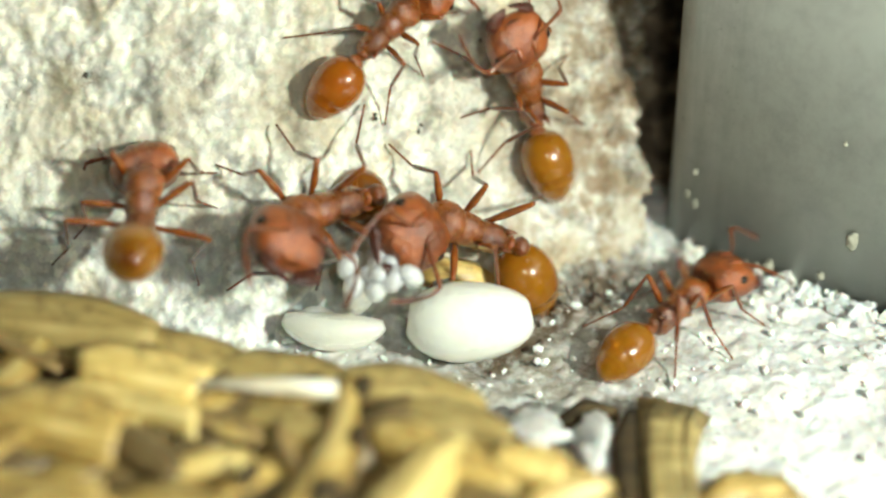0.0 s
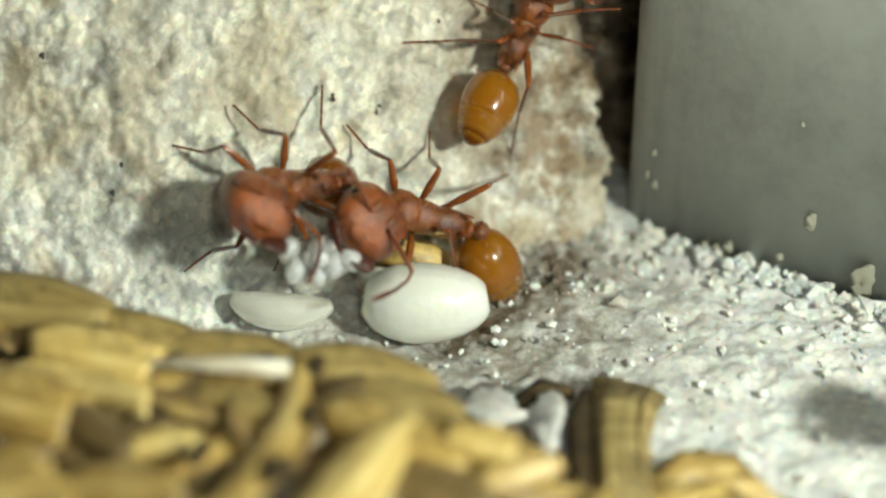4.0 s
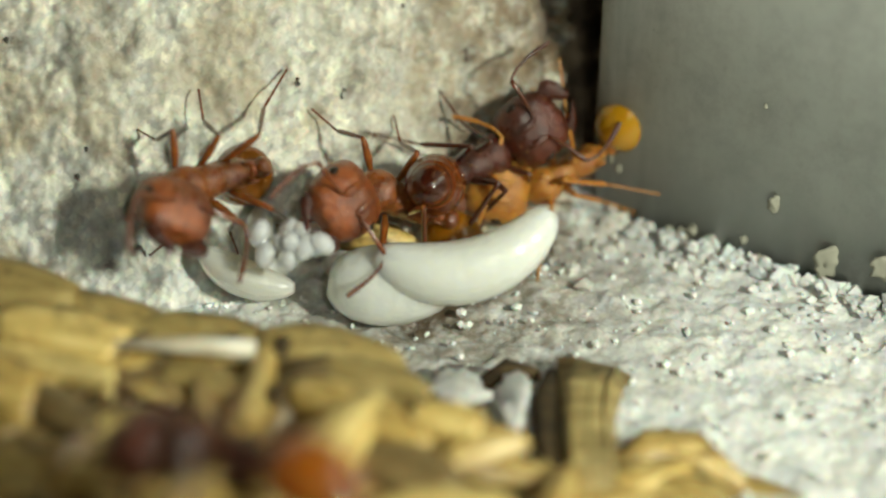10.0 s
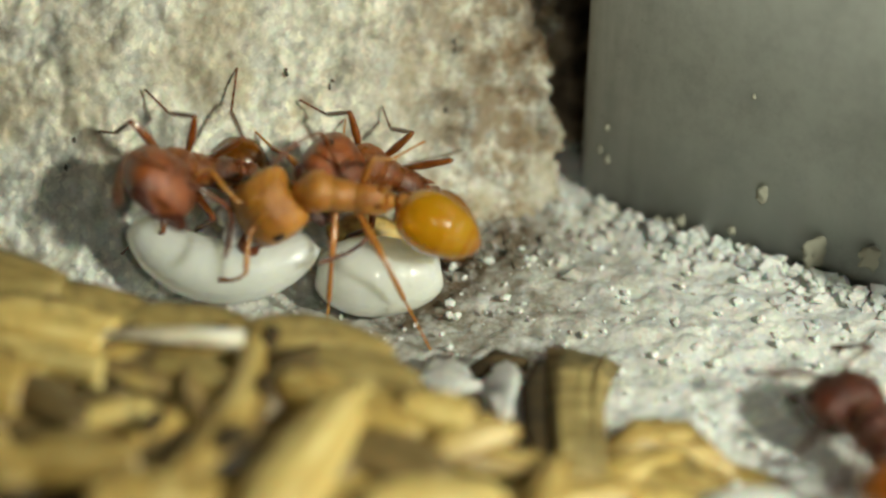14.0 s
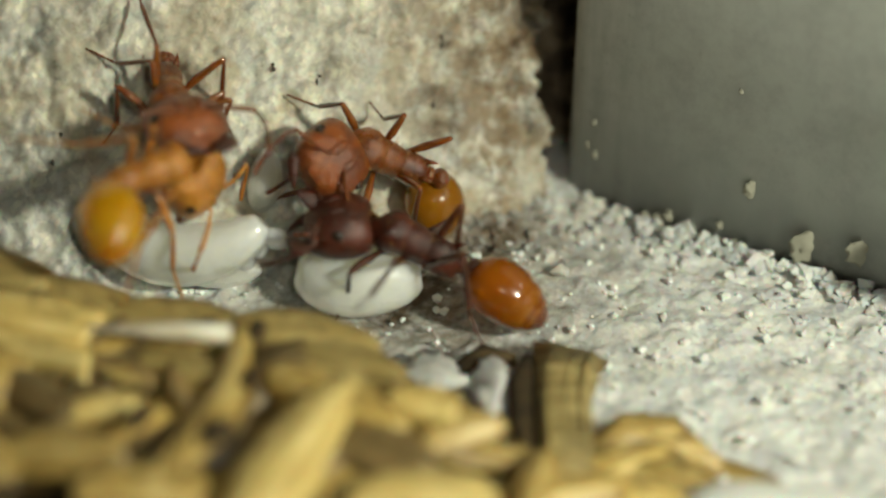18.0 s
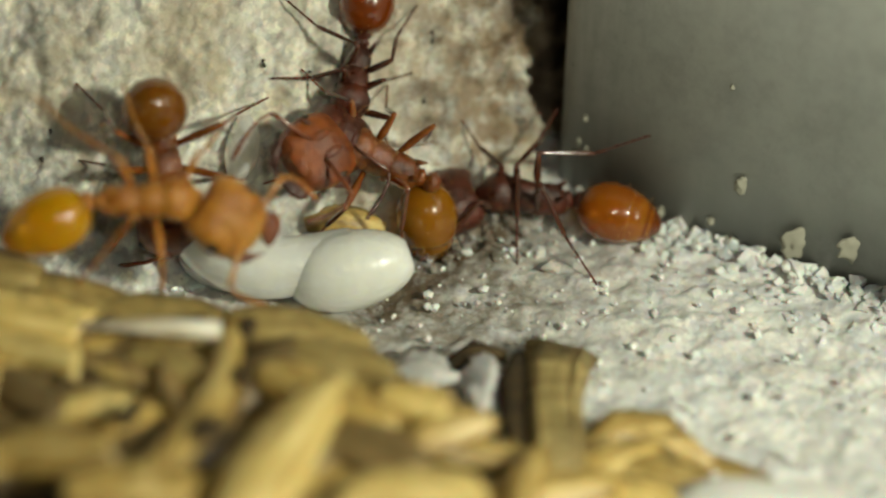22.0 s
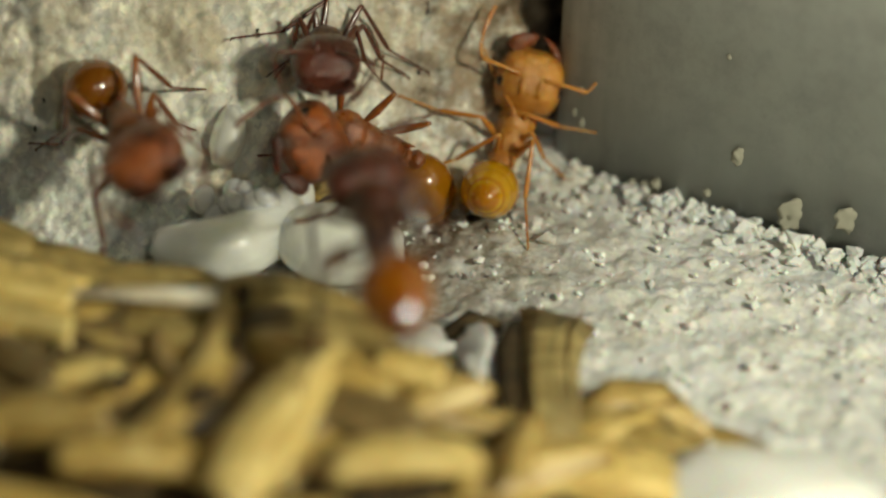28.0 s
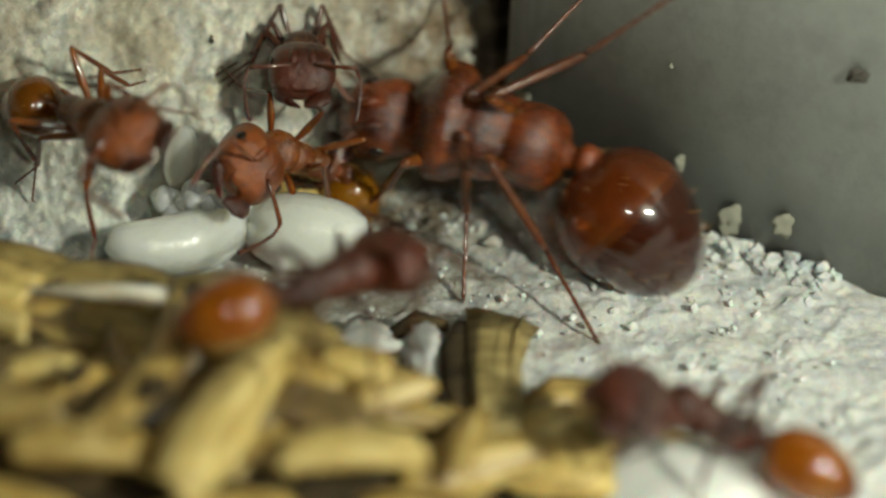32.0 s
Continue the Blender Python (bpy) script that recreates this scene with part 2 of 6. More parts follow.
def chitin(name, dark, light, rough, sheen, grain, deep=0.3):
    """Ant shell: amber to red-brown, wet gloss over a finely ridged, slightly see-through skin."""
    m, t, b = material(name, rough, Coat_Weight=sheen, Coat_Roughness=0.1, Coat_IOR=1.5, Subsurface_Weight=deep, Subsurface_Scale=0.0005, IOR=1.5)
    b.inputs["Subsurface Radius"].default_value = (1.0, 0.3, 0.08)
    at = coords(t, True)
    col = ramp(t, noisy(t, at, 1.1, 4, 0.6), [(0.32, dark), (0.5, tuple((a + b) / 2 for a, b in zip(dark, light))), (0.66, light)])
    col = mix(t, ramp(t, noisy(t, at, 0.3, 4, 0.65), [(0.34, grey(0.4)), (0.46, grey(0))]), col, dark)
    t.links.new(col, b.inputs["Base Color"])
    if grain:
        # fine ridges along the body, and pits
        ridge = node(t, "ShaderNodeMapping")
        ridge.inputs["Scale"].default_value = (0.25, 1, 1)
        t.links.new(at, ridge.inputs["Vector"])
        n = bump(t, b, noisy(t, ridge.outputs["Vector"], 0.09, 3, 0.6), 0.5, 0.04)
        bump(t, b, noisy(t, at, 0.22, 5, 0.7), 0.7, 0.1, n)
        t.links.new(ramp(t, noisy(t, at, 0.35, 4, 0.6), [(0.35, grey(rough * 0.7)), (0.65, grey(rough * 1.3))]), b.inputs["Roughness"])
    return m


def gaster_shell(name, tip, band, body):
    """Glossy amber gaster, with darker plate edges across it."""
    m, t, b = material(name, 0.24, Coat_Weight=0.9, Coat_Roughness=0.03, Coat_IOR=1.5, Transmission_Weight=0.45, Subsurface_Weight=0.3, Subsurface_Scale=0.0006, IOR=1.33)
    b.inputs["Subsurface Radius"].default_value = (1.0, 0.4, 0.08)
    at = coords(t, True)
    sep = t.nodes.new("ShaderNodeSeparateXYZ")
    t.links.new(at, sep.inputs[0])
    span = node(t, "ShaderNodeMapRange", From_Min=-3.0 * U, From_Max=0.0)
    t.links.new(sep.outputs["X"], span.inputs["Value"])
    col = ramp(t, span.outputs["Result"], [(0.02, tip), (0.16, tip), (0.2, band), (0.215, tip), (0.26, band), (0.385, body), (0.4, band), (0.415, body), (0.85, body), (1.0, tip)])
    col = mix(t, ramp(t, noisy(t, at, 0.9, 3), [(0.4, grey(0)), (0.75, grey(0.45))]), col, tip)
    t.links.new(col, b.inputs["Base Color"])
    return m


RED = chitin("red_shell", (0.055, 0.01, 0.002), (0.33, 0.084, 0.011), 0.4, 0.55, True, 0.4)
CRIMSON = chitin("queen_shell", (0.04, 0.006, 0.0015), (0.27, 0.058, 0.008), 0.26, 0.8, True, 0.4)
ORANGE = chitin("orange_shell", (0.06, 0.012, 0.0015), (0.31, 0.09, 0.009), 0.32, 0.7, True, 0.5)
DARK = chitin("dark_red_shell", (0.018, 0.004, 0.0015), (0.11, 0.019, 0.005), 0.36, 0.4, True)
PALE = chitin("pale_orange_shell", (0.27, 0.09, 0.008), (0.56, 0.25, 0.035), 0.34, 0.4, True, 0.5)
AMBER_LEG = chitin("amber_leg_shell", (0.1, 0.026, 0.004), (0.28, 0.09, 0.014), 0.2, 1.0, False, 0.5)
RED_LEG = chitin("leg_shell", (0.06, 0.015, 0.005), (0.18, 0.055, 0.016), 0.22, 0.8, False)
DARK_LEG = chitin("dark_leg_shell", (0.03, 0.009, 0.005), (0.1, 0.03, 0.013), 0.26, 0.6, False)
PALE_LEG = chitin("pale_leg_shell", (0.32, 0.11, 0.014), (0.52, 0.23, 0.045), 0.26, 0.5, False)
UMBER = gaster_shell("umber_gaster", (0.13, 0.035, 0.002), (0.36, 0.15, 0.01), (0.27, 0.09, 0.005))
AMBER = gaster_shell("amber_gaster", (0.2, 0.055, 0.002), (0.52, 0.24, 0.011), (0.42, 0.165, 0.006))
RUST = gaster_shell("rust_gaster", (0.2, 0.042, 0.002), (0.5, 0.18, 0.008), (0.42, 0.12, 0.004))
YELLOW = gaster_shell("yellow_gaster", (0.56, 0.22, 0.005), (0.78, 0.46, 0.02), (0.7, 0.35, 0.006))
MAROON = gaster_shell("queen_gaster", (0.07, 0.012, 0.003), (0.26, 0.06, 0.006), (0.22, 0.044, 0.004))
HAIR, _, _ = material("pale_hair", 0.2, Base_Color=(0.4, 0.22, 0.08, 1))
EYE, _, _ = material("eye_black", 0.15, Base_Color=(0.02, 0.012, 0.008, 1))


def milk(name, colour, deep, clear=0.0):
    m, t, b = material(name, 0.34, Transmission_Weight=clear, Coat_Weight=1.0, Coat_Roughness=0.05, Subsurface_Weight=deep, Subsurface_Scale=0.0015, IOR=1.4)
    b.inputs["Subsurface Radius"].default_value = (1.0, 0.9, 0.7)
    at = coords(t, True)
    t.links.new(ramp(t, noisy(t, at, 1.1, 3), [(0.35, colour), (0.7, tuple(min(1, c * 1.08) for c in colour))]), b.inputs["Base Color"])
    n = bump(t, b, noisy(t, at, 0.8, 4), 0.45, 0.16)
    bump(t, b, noisy(t, at, 0.2, 2), 0.25, 0.03, n)
    return m


MILK = milk("larva_skin", (0.83, 0.85, 0.77), 0.9, 0.12)
CLEAR = milk("small_larva_skin", (0.8, 0.79, 0.68), 0.75, 0.25)
EGG = milk("egg_skin", (0.87, 0.88, 0.83), 0.8, 0.25)


def straw(name, dark, mid, light, vary, dull=0.5):
    m, t, b = material(name, dull, Coat_Weight=0.15 if dull < 0.8 else 0.0, Coat_Roughness=0.3, Subsurface_Weight=0.12, Subsurface_Scale=0.0004)
    at = coords(t, True)
    stretch = node(t, "ShaderNodeMapping")
    stretch.inputs["Scale"].default_value = (0.12, 1, 1)
    t.links.new(at, stretch.inputs["Vector"])
    col = ramp(t, noisy(t, stretch.outputs["Vector"], 0.3, 4), [(0.3, dark), (0.5, mid), (0.72, light)])
    info = t.nodes.new("ShaderNodeObjectInfo")
    col = mix(t, 1.0, col, ramp(t, info.outputs["Random"], [(0.0, grey(1 - vary)), (0.35, grey(1 - 0.5 * vary)), (0.7, grey(1.0)), (1.0, (1.15, 1.1, 1.0))]), "MULTIPLY")
    col = mix(t, ramp(t, noisy(t, at, 1.6, 5, 0.65), [(0.36, grey(0.7)), (0.47, grey(0))]), col, tuple(c * 0.5 for c in dark))
    t.links.new(col, b.inputs["Base Color"])
    bump(t, b, noisy(t, stretch.outputs["Vector"], 0.16, 3), 0.5, 0.06)
    return m


STRAW = straw("straw", (0.2, 0.11, 0.025), (0.6, 0.41, 0.115), (0.88, 0.69, 0.3), 0.4)
OCHRE = straw("ochre_straw", (0.17, 0.12, 0.04), (0.36, 0.27, 0.1), (0.5, 0.39, 0.17), 0.0, 0.75)
PALE_STRAW = straw("pale_straw", (0.42, 0.27, 0.075), (0.7, 0.52, 0.18), (0.86, 0.69, 0.32), 0.2, 0.55)
OLIVE_STRAW = straw("olive_straw", (0.2, 0.14, 0.04), (0.4, 0.29, 0.095), (0.54, 0.42, 0.17), 0.2, 0.7)
BROWN_STRAW = straw("brown_straw", (0.11, 0.07, 0.025), (0.25, 0.17, 0.065), (0.38, 0.27, 0.11), 0.4)
BLEACHED = straw("bleached_straw", (0.6, 0.5, 0.32), (0.82, 0.78, 0.66), (0.88, 0.87, 0.8), 0.0)
# dark husk brown that also paints the shade in litter gaps
HUSK_AND_SHADE = straw("dark_litter_and_shade", (0.02, 0.012, 0.004), (0.05, 0.032, 0.011), (0.11, 0.07, 0.024), 0.0, 0.9)
CRUMB, _, _ = material("plaster_crumb", 0.8, Base_Color=(0.3, 0.295, 0.235, 1))
SPECK, _, _ = material("dark_speck", 0.7, Base_Color=(0.07, 0.06, 0.05, 1))


# ---- shared geometry ----
TABLE = np.random.RandomState(3).rand(256, 256)
JIT = np.random.RandomState(5).rand(2, 256, 256)


def value_noise(x, y):
    """Smooth noise between -1 and 1, features of size 1."""
    i, j = np.floor(x).astype(int), np.floor(y).astype(int)
    u, v = x - i, y - j
    u, v = u * u * (3 - 2 * u), v * v * (3 - 2 * v)
    a, b = TABLE[i % 256, j % 256], TABLE[(i + 1) % 256, j % 256]
    c, d = TABLE[i % 256, (j + 1) % 256], TABLE[(i + 1) % 256, (j + 1) % 256]
    return 2 * ((a * (1 - u) + b * u) * (1 - v) + (c * (1 - u) + d * u) * v) - 1


def grains(x, y):
    """Rounded grains: 1 at a grain's middle, 0 between grains."""
    i, j = np.floor(x).astype(int), np.floor(y).astype(int)
    best = np.full(x.shape, 9.0)
    for a in (-1, 0, 1):
        for b in (-1, 0, 1):
            p, q = (i + a) % 256, (j + b) % 256
            best = np.minimum(best, (i + a + JIT[0, p, q] - x) ** 2 + (j + b + JIT[1, p, q] - y) ** 2)
    return np.clip(1 - np.sqrt(best), 0, 1)


def mesh_object(name, verts, faces, mat, parent=None, smooth=True):
    """One mesh object from millimetres."""
    me = bpy.data.meshes.new(name)
    me.from_pydata([tuple(c * U for c in v) for v in verts], [], faces)
    me.polygons.foreach_set("use_smooth", [smooth] * len(me.polygons))
    me.materials.append(mat)
    me.update()
    ob = new(name, me)
    ob.parent = parent
    return ob


def sheet(name, grid, mat, parent=None):
    """A surface over a grid of points."""
    n, m = grid.shape[:2]
    k = np.arange(n * m).reshape(n, m)
    faces = np.stack([k[:-1, :-1], k[1:, :-1], k[1:, 1:], k[:-1, 1:]], -1).reshape(-1, 4)
    return mesh_object(name, grid.reshape(-1, 3).tolist(), faces.tolist(), mat, parent)


def tube(sections, sides=14):
    """A closed body along x: (x, z, half width, half height) or (x, y, z, half width, half height) a section."""
    verts, faces = [], []
    for s in sections:
        x, y, z, w, h = s if len(s) == 5 else (s[0], 0, *s[1:])
        for k in range(sides):
            a = 2 * math.pi * k / sides
            verts.append((x, y + w * math.cos(a), z + h * math.sin(a)))
    n = len(sections)
    for i in range(n - 1):
        for k in range(sides):
            a, b = i * sides + k, i * sides + (k + 1) % sides
            faces.append((a, a + sides, b + sides, b))
    faces.append(tuple(range(sides)))
    faces.append(tuple(reversed(range((n - 1) * sides, n * sides))))
    return verts, faces


def rod(points, radii, sides=8):
    """A round rod along a bent line."""
    verts, faces = [], []
    pts = [Vector(p) for p in points]
    for i, p in enumerate(pts):
        d = (pts[min(i + 1, len(pts) - 1)] - pts[max(i - 1, 0)]).normalized()
        a = d.cross(Vector((0.31, 0.2, 0.93))).normalized()
        b = d.cross(a)
        for k in range(sides):
            c = 2 * math.pi * k / sides
            verts.append(tuple(p + (a * math.cos(c) + b * math.sin(c)) * radii[i]))
    n = len(pts)
    for i in range(n - 1):
        for k in range(sides):
            a, b = i * sides + k, i * sides + (k + 1) % sides
            faces.append((a, b, b + sides, a + sides))
    faces.append(tuple(reversed(range(sides))))
    faces.append(tuple(range((n - 1) * sides, n * sides)))
    return verts, faces


def grown(shape, s, shift=(0, 0, 0)):
    return [tuple((c - d) * s for c, d in zip(v, shift)) for v in shape[0]], shape[1]


# ---- the large structure ----
def crease(x):
    """Where the back wall meets the floor."""
    return -5.3 + 0.96 * np.log1p(np.exp(np.clip((x + 4.52) / 2, -40, 40)))


def ring(lo, a, b, hi, fine, coarse):
    return np.concatenate([np.arange(lo, a, coarse), np.arange(a, b, fine), np.arange(b, hi + 0.01, coarse)])


def relief(x, y, big, mid, small):
    h = big * value_noise(x / 2.9 + 40 + 0.3 * y, y / 2.9 + 13) + 0.5 * big * value_noise(x / 1.3 + 7, y / 1.3 + 90 + 0.4 * x)
    a, b = x + 0.12 * value_noise(x / 0.5, y / 0.5 + 31), y + 0.12 * value_noise(x / 0.5 + 77, y / 0.5)
    h += mid * value_noise((a * 0.8 - b * 0.6) / 0.5 + 21, (a * 0.6 + b * 0.8) / 0.5 + 3)
    return h + small * (grains(a / 0.36 + 50, b / 0.36 + 50) - 0.45) + 0.7 * small * (grains((a * 0.7 + b * 0.7) / 0.19 + 9, (a * 0.7 - b * 0.7) / 0.19 + 70) - 0.45)


GLASS_FOOT = (6.55, 0.2)
ALONG = (0.8486, -0.5291)
FACING = (-0.5291, -0.8486)


def build_floor():
    x, y = np.meshgrid(ring(-60, -12, 16, 60, 0.06, 1.5), ring(-95, -16, 3, 40, 0.06, 1.5), indexing="ij")
    near = np.clip((y - crease(x)) / 1.2 + 1, 0, 1)
    h = relief(x, y, 0.2, 0.11, 0.06) + 0.08 * value_noise(x / 0.75 + 3, y / 0.75 + 8) + 0.03 * value_noise(x / 0.17 + 60, y / 0.17 + 5)
    front = (x - GLASS_FOOT[0]) * FACING[0] + (y - GLASS_FOOT[1]) * FACING[1]
    heap = np.exp(-np.clip(front, 0, 9) / 0.9) * (0.3 + 0.3 * value_noise(x / 0.9, y / 0.9))
    z = h * (0.75 + 0.25 * near) + 0.55 * heap + 0.25 * near
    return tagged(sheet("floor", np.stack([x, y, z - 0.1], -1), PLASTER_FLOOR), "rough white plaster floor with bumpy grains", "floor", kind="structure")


def wall_edge(z):
    return 5.72 + 0.3 * value_noise(z / 1.7 + 5, z * 0 + 2) + 0.2 * value_noise(z / 0.6, z * 0 + 9) + 0.16 * value_noise(z / 0.27, z * 0 + 4) - 0.01 * z


def build_wall():
    u, z = np.meshgrid(ring(-60, -15, 6.001, 6.0, 0.075, 1.5), ring(-0.6, -0.6, 13, 34, 0.075, 1.5), indexing="ij")
    x = np.where(u > 2, 2 + (u - 2) / 3.97 * (wall_edge(z) - 2), u)
    y = crease(x) + 0.58 * z
    h = relief(x, z, 0.36, 0.22, 0.17) + 0.03 * value_noise(x / 0.17 + 60, z / 0.17 + 5)
    h += 0.35 * np.exp(-((x + 7) / 4) ** 2 - ((z - 6) / 1.1) ** 2) * value_noise(x / 3 + 5, z / 2)
    x, y, z = x + h * 0.3, y - h * 0.8, z + h * 0.46
    ob = tagged(sheet("wall_back", np.stack([x, y, z], -1), PLASTER_WALL), "sloping rough white plaster wall with brown stains", "wall", kind="structure")
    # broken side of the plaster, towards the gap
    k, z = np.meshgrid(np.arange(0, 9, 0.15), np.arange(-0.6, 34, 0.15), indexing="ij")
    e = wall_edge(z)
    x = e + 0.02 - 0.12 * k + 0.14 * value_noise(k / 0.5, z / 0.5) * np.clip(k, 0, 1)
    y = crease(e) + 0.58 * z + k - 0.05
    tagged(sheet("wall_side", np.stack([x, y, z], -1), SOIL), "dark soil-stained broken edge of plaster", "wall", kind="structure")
    k, z = np.meshgrid(np.arange(4, 14, 0.15), np.arange(-0.6, 34, 0.15), indexing="ij")
    y = 2.6 + 0.55 * z + 0.45 * value_noise(k / 0.7, z / 0.7) + 0.15 * value_noise(k / 0.3, z / 0.3)
    return tagged(sheet("gap_back", np.stack([k, y, z], -1), SOIL), "dark soil packed behind the gap", "wall", kind="structure") and ob


def build_block():
    """Smoked acrylic block with a rounded upright edge."""
    r, cx = 0.55, Vector(GLASS_FOOT)
    a, back = Vector(ALONG), Vector((0.17, 0.985))
    plan = [cx + a * 60, cx + a * 60 + back * 40, cx + back * 40]
    for i in range(9):
        f = i / 8
        p, q, s = cx + back * r, cx, cx + a * r
        plan.append(p * (1 - f) ** 2 + q * 2 * f * (1 - f) + s * f * f)
    n = len(plan)
    verts = [(p.x, p.y, -1.0) for p in plan] + [(p.x, p.y, 34.0) for p in plan]
    faces = [(i, (i + 1) % n, (i + 1) % n + n, i + n) for i in range(n)] + [tuple(range(n, 2 * n)), tuple(reversed(range(n)))]
    ob = mesh_object("acrylic_wall", verts, faces, ACRYLIC, smooth=False)
    for p in ob.data.polygons:
        p.use_smooth = len(p.vertices) == 4 and 3 <= p.index <= 11
    return tagged(ob, "smoky grey acrylic nest wall with rounded edge", "wall", kind="structure")


def build_rim():
    """Plain plaster sides that close the nest."""
    for name, lo, hi in (("wall_left", (-62, -95, -1), (-58, 40, 34)), ("wall_front", (-62, -97, -1), (62, -93, 20)), ("wall_right", (58, -95, -1), (62, -30, 34))):
        v = [(x, y, z) for z in (lo[2], hi[2]) for y in (lo[1], hi[1]) for x in (lo[0], hi[0])]
        f = [(0, 2, 3, 1), (4, 5, 7, 6), (0, 1, 5, 4), (2, 6, 7, 3), (0, 4, 6, 2), (1, 3, 7, 5)]
        tagged(mesh_object(name, v, f, PLASTER_WALL, smooth=False), "plain white plaster side of the nest", "wall", kind="structure")


build_floor()
build_wall()
build_block()
build_rim()


def build_grit(name, label, count, place, mat, seed, grow=1.0):
    """Loose angular grains sunk a little into a surface."""
    rs = np.random.RandomState(seed)
    p, n = place(rs, count)
    base = np.array([(1, 0, 0), (-1, 0, 0), (0, 1, 0), (0, -1, 0), (0, 0, 1), (0, 0, -1), (0.6, 0.6, 0.6), (-0.6, 0.6, 0.6), (0.6, -0.6, 0.6), (-0.6, -0.6, 0.6)])
    tri = [(4, 6, 7), (4, 7, 9), (4, 9, 8), (4, 8, 6), (0, 2, 6), (2, 1, 7), (1, 3, 9), (3, 0, 8), (6, 2, 7), (7, 1, 9), (9, 3, 8), (8, 0, 6), (5, 2, 0), (5, 1, 2), (5, 3, 1), (5, 0, 3)]
    size = 0.04 + 0.13 * rs.rand(count, 1, 1) ** 3
    size = size * grow
    v = base[None] * (0.75 + 0.5 * rs.rand(count, 10, 3)) * size * (0.7 + 0.6 * rs.rand(count, 1, 3))
    a = rs.rand(count, 1) * 6.283
    x, y = v[..., 0] * np.cos(a) - v[..., 1] * np.sin(a), v[..., 0] * np.sin(a) + v[..., 1] * np.cos(a)
    v = np.stack([x, y, v[..., 2]], -1) + p[:, None, :]
    f = (np.array(tri)[None] + 10 * np.arange(count)[:, None, None]).reshape(-1, 3)
    return tagged(mesh_object(name, v.reshape(-1, 3).tolist(), f.tolist(), mat, smooth=False), label, "grit", kind="stuff")


def on_floor(rs, count):
    x, y = rs.uniform(-11, 15, count), rs.uniform(-15, 2, count)
    y = np.minimum(y, crease(x) - 0.1)
    return np.stack([x, y, 0.04 + 0.1 * rs.rand(count)], -1), None


GRIT, _, _ = material("pale_grit", 0.4, Base_Color=(0.82, 0.83, 0.8, 1), Subsurface_Weight=0.3, Subsurface_Scale=0.0002)
def on_edge(rs, count):
    z = rs.uniform(-0.2, 12, count)
    x = wall_edge(z) + rs.normal(-0.12, 0.14, count)
    return np.stack([x, crease(x) + 0.58 * z - 0.06 + 0.5 * np.clip(x - wall_edge(z), 0, 1), z], -1), None


build_grit("edge_grit", "broken plaster grains along the edge of the wall", 420, on_edge, PLASTER_WALL, 12, 1.7)
build_grit("floor_grit", "loose white plaster grains on the floor", 800, on_floor, GRIT, 8)


# ---- husk litter in the foreground ----
def litter_edge(x):
    return np.interp(x, [-14, -12, -4, 1, 3.2, 8, 12, 16], [-5.4, -5.5, -7.3, -7.6, -9.9, -12.6, -16, -20])


def litter_height(x, y):
    u = np.clip((litter_edge(x) - y) / 2.6, 0, 1)
    return np.interp(x, [-20, -12, -7, 1, 5, 8, 12], [4.0, 3.9, 3.2, 3.1, 2.1, 1.1, 0.3]) * u * u * (3 - 2 * u)


def husk_mesh(length, width, curl, bend, seed, bow=0.0, thick=0.07):
    """A curled husk: a broad shell with uneven blunt ends, bowed along, across and sideways."""
    rs = random.Random(seed)
    n, m = 12, 7
    slant, top, low = rs.uniform(-0.5, 0.5), [], []
    for i in range(n):
        f = i / (n - 1)
        w = width * (math.sin(math.pi * (0.07 + f * 0.86)) ** 0.4) * (1 + 0.12 * math.sin(5 * f + seed)) * (1 + 0.04 * rs.uniform(-1, 1))
        for j in range(m):
            g = j / (m - 1) * 2 - 1
            x = (f - 0.5) * length + slant * g * w * (2 * f - 1)
            y = g * w + bow * (1 - (2 * f - 1) ** 2) - bow / 2
            z = -bend * (2 * f - 1) ** 2 * length * 0.2 - curl * w * g * g + 0.025 * rs.uniform(-1, 1) + 0.05 * width * math.sin(4 * g + 3 * f + seed)
            top.append((x, y, z + thick))
            low.append((x, y - 0.06 * g * w, z))
    k = n * m
    faces = []
    for i in range(n - 1):
        for j in range(m - 1):
            a = i * m + j
            faces += [(a, a + m, a + m + 1, a + 1), (k + a, k + a + 1, k + a + m + 1, k + a + m)]
    rim = [j for j in range(m)] + [i * m + m - 1 for i in range(1, n)] + [(n - 1) * m + j for j in range(m - 2, -1, -1)] + [i * m for i in range(n - 2, 0, -1)]
    for a, b in zip(rim, rim[1:] + rim[:1]):
        faces.append((a, b, k + b, k + a))
    return top + low, faces


